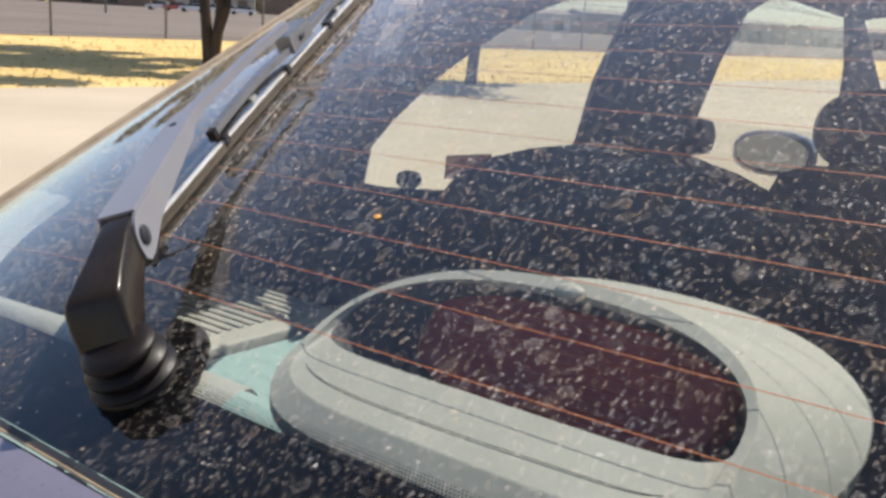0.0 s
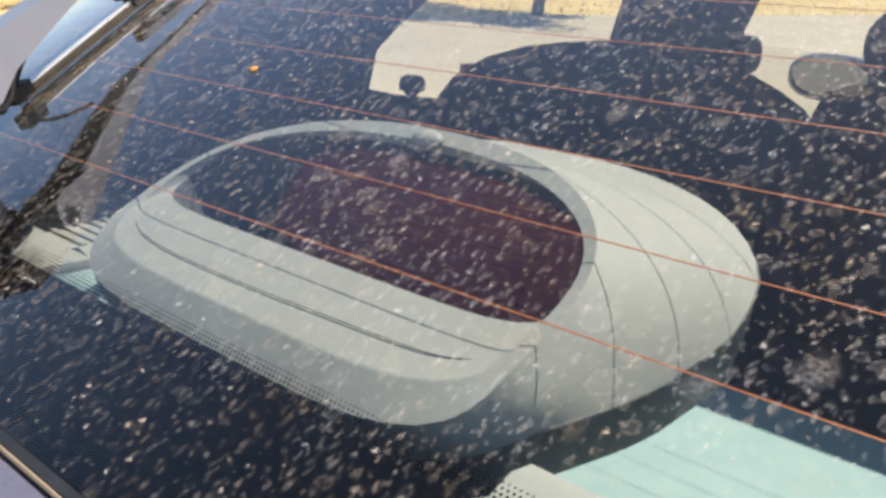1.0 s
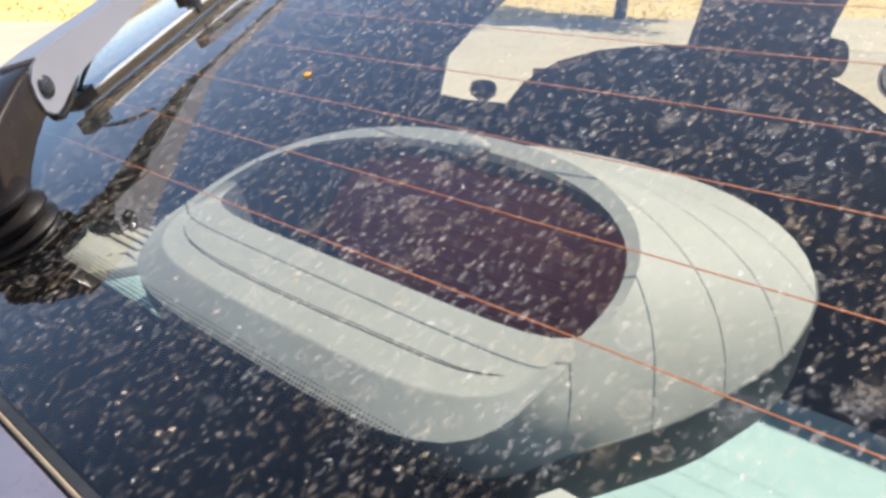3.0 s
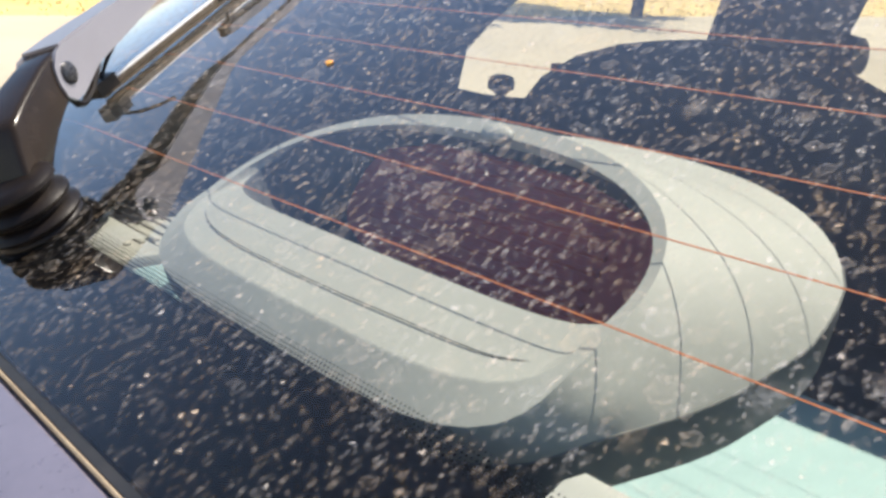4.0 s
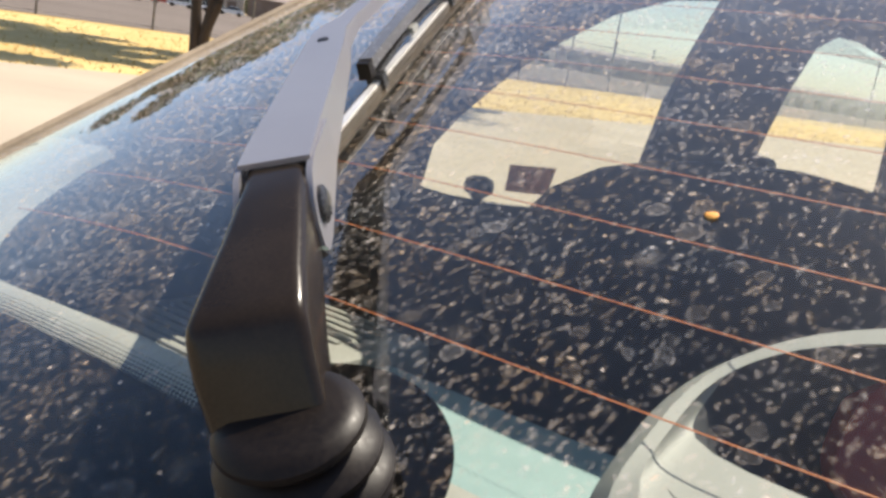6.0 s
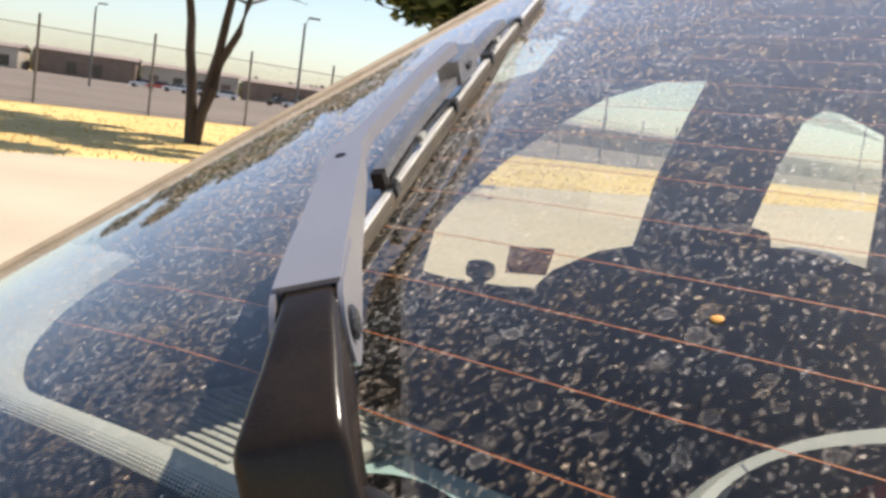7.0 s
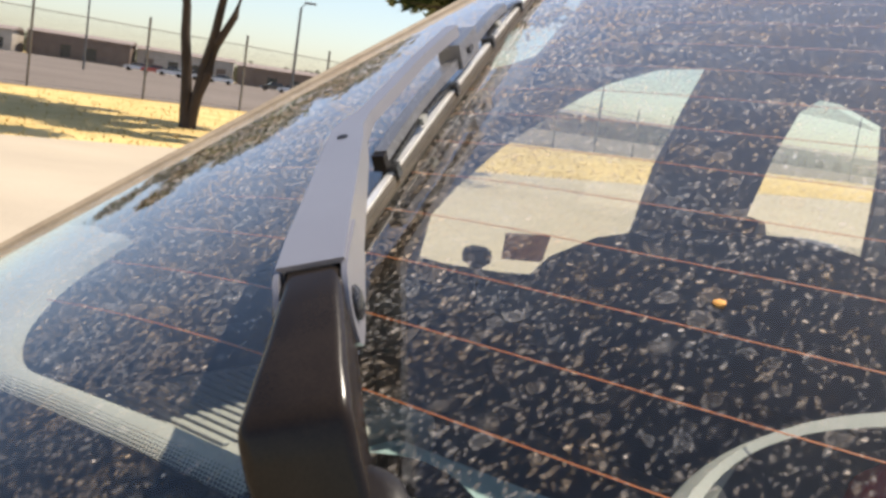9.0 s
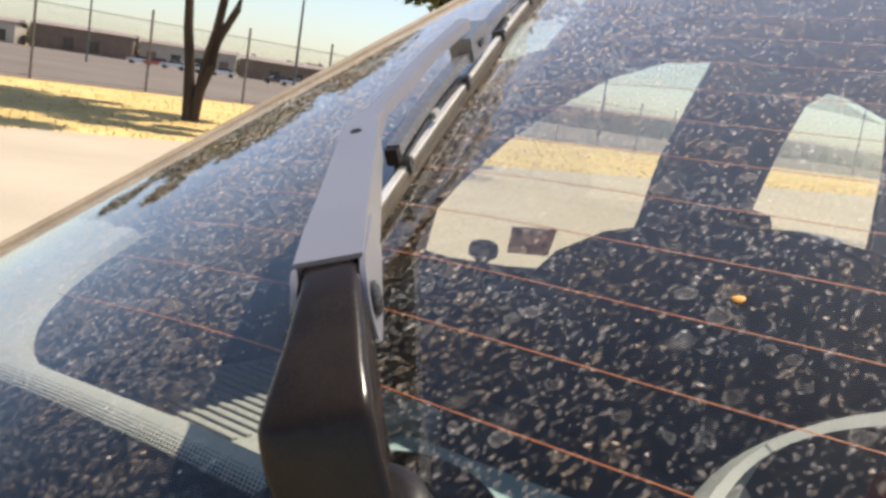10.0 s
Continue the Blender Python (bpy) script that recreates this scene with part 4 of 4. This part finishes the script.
for k in range(-16, 400):
    y = -2 + 0.14 * k
    wire((0, y, 0.1), (0, y + 2.4, 2.5), 0.0022)
    wire((0, y + 2.4, 0.1), (0, y, 2.5), 0.0022)
me = bpy.data.meshes.new("mesh_wire")
me.from_pydata(verts, [], faces)
me.materials.append(POST)
mesh_wire = new("mesh_wire", me)
mesh_wire.parent = fence
tagged(mesh_wire, "thin diamond wire netting", kind="stuff")

# ---- far side of the lot ----
EYE0 = Vector((-0.19, 0.04, 0))
AX = Vector((-0.806, 0.592, 0))      # middle of the far view
SIDE = Vector((0.592, 0.806, 0))


def far_place(dist, across):
    return EYE0 + AX * dist + SIDE * across


def turn_to(d):
    return math.degrees(math.atan2(d.y, d.x))


WHITE = surface("white_car_paint", (0.70, 0.70, 0.70), (0.80, 0.80, 0.80), 2, 0.3, bump=0, coat=0.5)
RED = surface("red_car_paint", (0.40, 0.03, 0.03), (0.50, 0.05, 0.04), 2, 0.3, bump=0, coat=0.5)
DARKCAR = surface("dark_car_paint", (0.03, 0.03, 0.035), (0.06, 0.06, 0.07), 2, 0.3, bump=0, coat=0.5)
CAR_GLASS = surface("dark_car_window", (0.02, 0.025, 0.03), (0.03, 0.035, 0.04), 2, 0.1, bump=0)


def far_car(m, paint, label):
    root = new("parked_car")
    root.matrix_basis = m
    tagged(root, label, "car", "cars parked across the lot")
    bm = bmesh.new()
    loft(bm, [[Vector((s * 0.86, y, z)) for y, z in ((-2.1, 0.35), (-2.15, 0.7), (-1.9, 0.92), (1.2, 0.92), (2.0, 0.78), (2.1, 0.35))] for s in (-1, 1)], cap0=True, cap1=True)
    part("body", bm, paint, root, bevel=0.06)
    bm = bmesh.new()
    loft(bm, [[Vector((s * w, y, z)) for s, w, y, z in ((sd, 0.80, -1.7, 0.90), (sd, 0.62, -1.2, 1.40), (sd, 0.62, 0.3, 1.42), (sd, 0.80, 1.1, 0.90))] for sd in (-1, 1)], cap0=True, cap1=True)
    cab = part("cabin", bm, CAR_GLASS, root, "dark windows", bevel=0.04)
    bm = bmesh.new()
    box(bm, (-0.58, -1.15, 1.40), (0.58, 0.25, 1.45))
    part("roof", bm, paint, root, bevel=0.02)
    for sx in (-0.8, 0.8):
        for sy in (-1.3, 1.3):
            bm = bmesh.new()
            tube(bm, [(sx - 0.1, sy, 0.32), (sx + 0.1, sy, 0.32)], [0.32, 0.32], 14)
            part("wheel", bm, RUBBER, root)
    return root


rng = random.Random(8)
yaw = turn_to(SIDE)
for i, a in enumerate([-16.2 + 2.6 * k for k in range(6)] + [5.2 + 2.7 * k for k in range(4)]):
    p = far_place(165 - 0.5 * i, a)
    paint = RED if i == 1 else (DARKCAR if i == 6 else WHITE)
    far_car(pose(p.x, p.y, -0.012, 0, 0, yaw + 90 + rng.uniform(-4, 4)), paint, "small %s car parked across the lot" % ("red" if paint is RED else "dark" if paint is DARKCAR else "white"))

STUCCO = surface("tan_stucco", (0.46, 0.39, 0.31), (0.56, 0.49, 0.40), 0.4, 0.9, bump=0.1)
BROWN_WALL = surface("brown_metal_siding", (0.16, 0.11, 0.08), (0.24, 0.17, 0.13), 0.5, 0.8, bump=0.1)
ROOF = surface("dull_roofing", (0.20, 0.15, 0.13), (0.30, 0.24, 0.21), 0.4, 0.9, bump=0.1)
WINDOW = CAR_GLASS


def warehouse(m, length, depth, height, wall, label):
    root = new("warehouse")
    root.matrix_basis = m
    tagged(root, label, "building", "low buildings across the lot")
    bm = bmesh.new()
    box(bm, (-length / 2, 0, 0), (length / 2, depth, height))
    body = part("wall", bm, wall, root, bevel=0.05)
    bm = bmesh.new()
    solid(bm, [(-length / 2 - 0.4, -0.5, height), (-length / 2 - 0.4, depth / 2, height + 0.9), (-length / 2 - 0.4, depth + 0.5, height), (-length / 2 - 0.4, depth / 2, height + 0.1)], (length + 0.8, 0, 0))
    part("roof", bm, ROOF, root)
    k = int(length / 5)
    for i in range(k):
        bm = bmesh.new()
        x = -length / 2 + (i + 0.5) * length / k
        box(bm, (x - 1.1, -0.06, 0.4 if i % 3 else 0.0), (x + 1.1, 0.05, height * 0.6))
        part("shutter" if i % 3 == 0 else "window", bm, WINDOW if i % 3 else BROWN_WALL, body)
    return root


for d, a, ln, h, w, lab in ((230, -66, 34, 4.6, STUCCO, "low tan building far across the lot"), (235, -36, 22, 5.2, BROWN_WALL, "brown metal shed far across the lot"), (240, -13, 22, 4.8, STUCCO, "long tan building far across the lot"), (225, 12, 26, 4.2, BROWN_WALL, "brown warehouse far across the lot"), (210, 46, 40, 3.8, STUCCO, "long low tan building across the lot"), (215, 95, 50, 4.5, BROWN_WALL, "long brown warehouse across the lot"), (220, 160, 60, 4.2, STUCCO, "pale long warehouse across the lot")):
    p = far_place(d, a)
    warehouse(pose(p.x, p.y, -0.05, 0, 0, turn_to(SIDE)), ln, 12, h, w, lab)

# light poles across the lot
for d, a, h in ((70, 3.5, 7.0), (95, -14, 7.5), (120, -32, 7.5), (85, 32, 7.0), (90, 62, 7.0)):
    p = far_place(d, a)
    lamp = new("light_pole")
    lamp.matrix_basis = pose(p.x, p.y, -0.02, 0, 0, turn_to(SIDE))
    tagged(lamp, "thin grey steel light pole on the lot", "light pole", "light poles on the lot")
    bm = bmesh.new()
    tube(bm, [(0, 0, 0), (0, 0, h - 0.4), (0.25, 0, h)], [0.11, 0.075, 0.06], 8)
    part("pole", bm, POST, lamp)
    bm = bmesh.new()
    box(bm, (0.2, -0.12, h - 0.03), (1.0, 0.12, h + 0.10))
    part("lamp_head", bm, POST, lamp, bevel=0.02)

# far woods behind the buildings
rng = random.Random(11)
FAR_LEAF = surface("hazy_far_foliage", (0.10, 0.11, 0.075), (0.17, 0.18, 0.12), 0.15, 0.95, bump=0)
verts, faces = [], []
for i in range(900):
    a = rng.uniform(-260, 330)
    c = far_place(rng.uniform(290, 340), a)
    top = rng.uniform(3.0, 7.5) * (0.7 + 0.5 * noise.noise(Vector((a * 0.03, 0, 0))))
    for j in range(14):
        p = c + Vector((rng.gauss(0, 1.8), rng.gauss(0, 1.8), max(0.2, rng.uniform(0.2, 1) * top)))
        r = rng.uniform(0.5, 1.3)
        b = len(verts)
        for k in range(5):
            verts.append(tuple(p + Vector((rng.uniform(-r, r), rng.uniform(-r, r), rng.uniform(-r, r)))))
        faces += [(b, b + 1, b + 2), (b, b + 2, b + 3), (b + 1, b + 3, b + 4), (b, b + 3, b + 4)]
me = bpy.data.meshes.new("far_woods")
me.from_pydata(verts, [], faces)
me.materials.append(FAR_LEAF)
tagged(new("far_woods", me), "hazy olive line of far trees", "trees", kind="stuff")
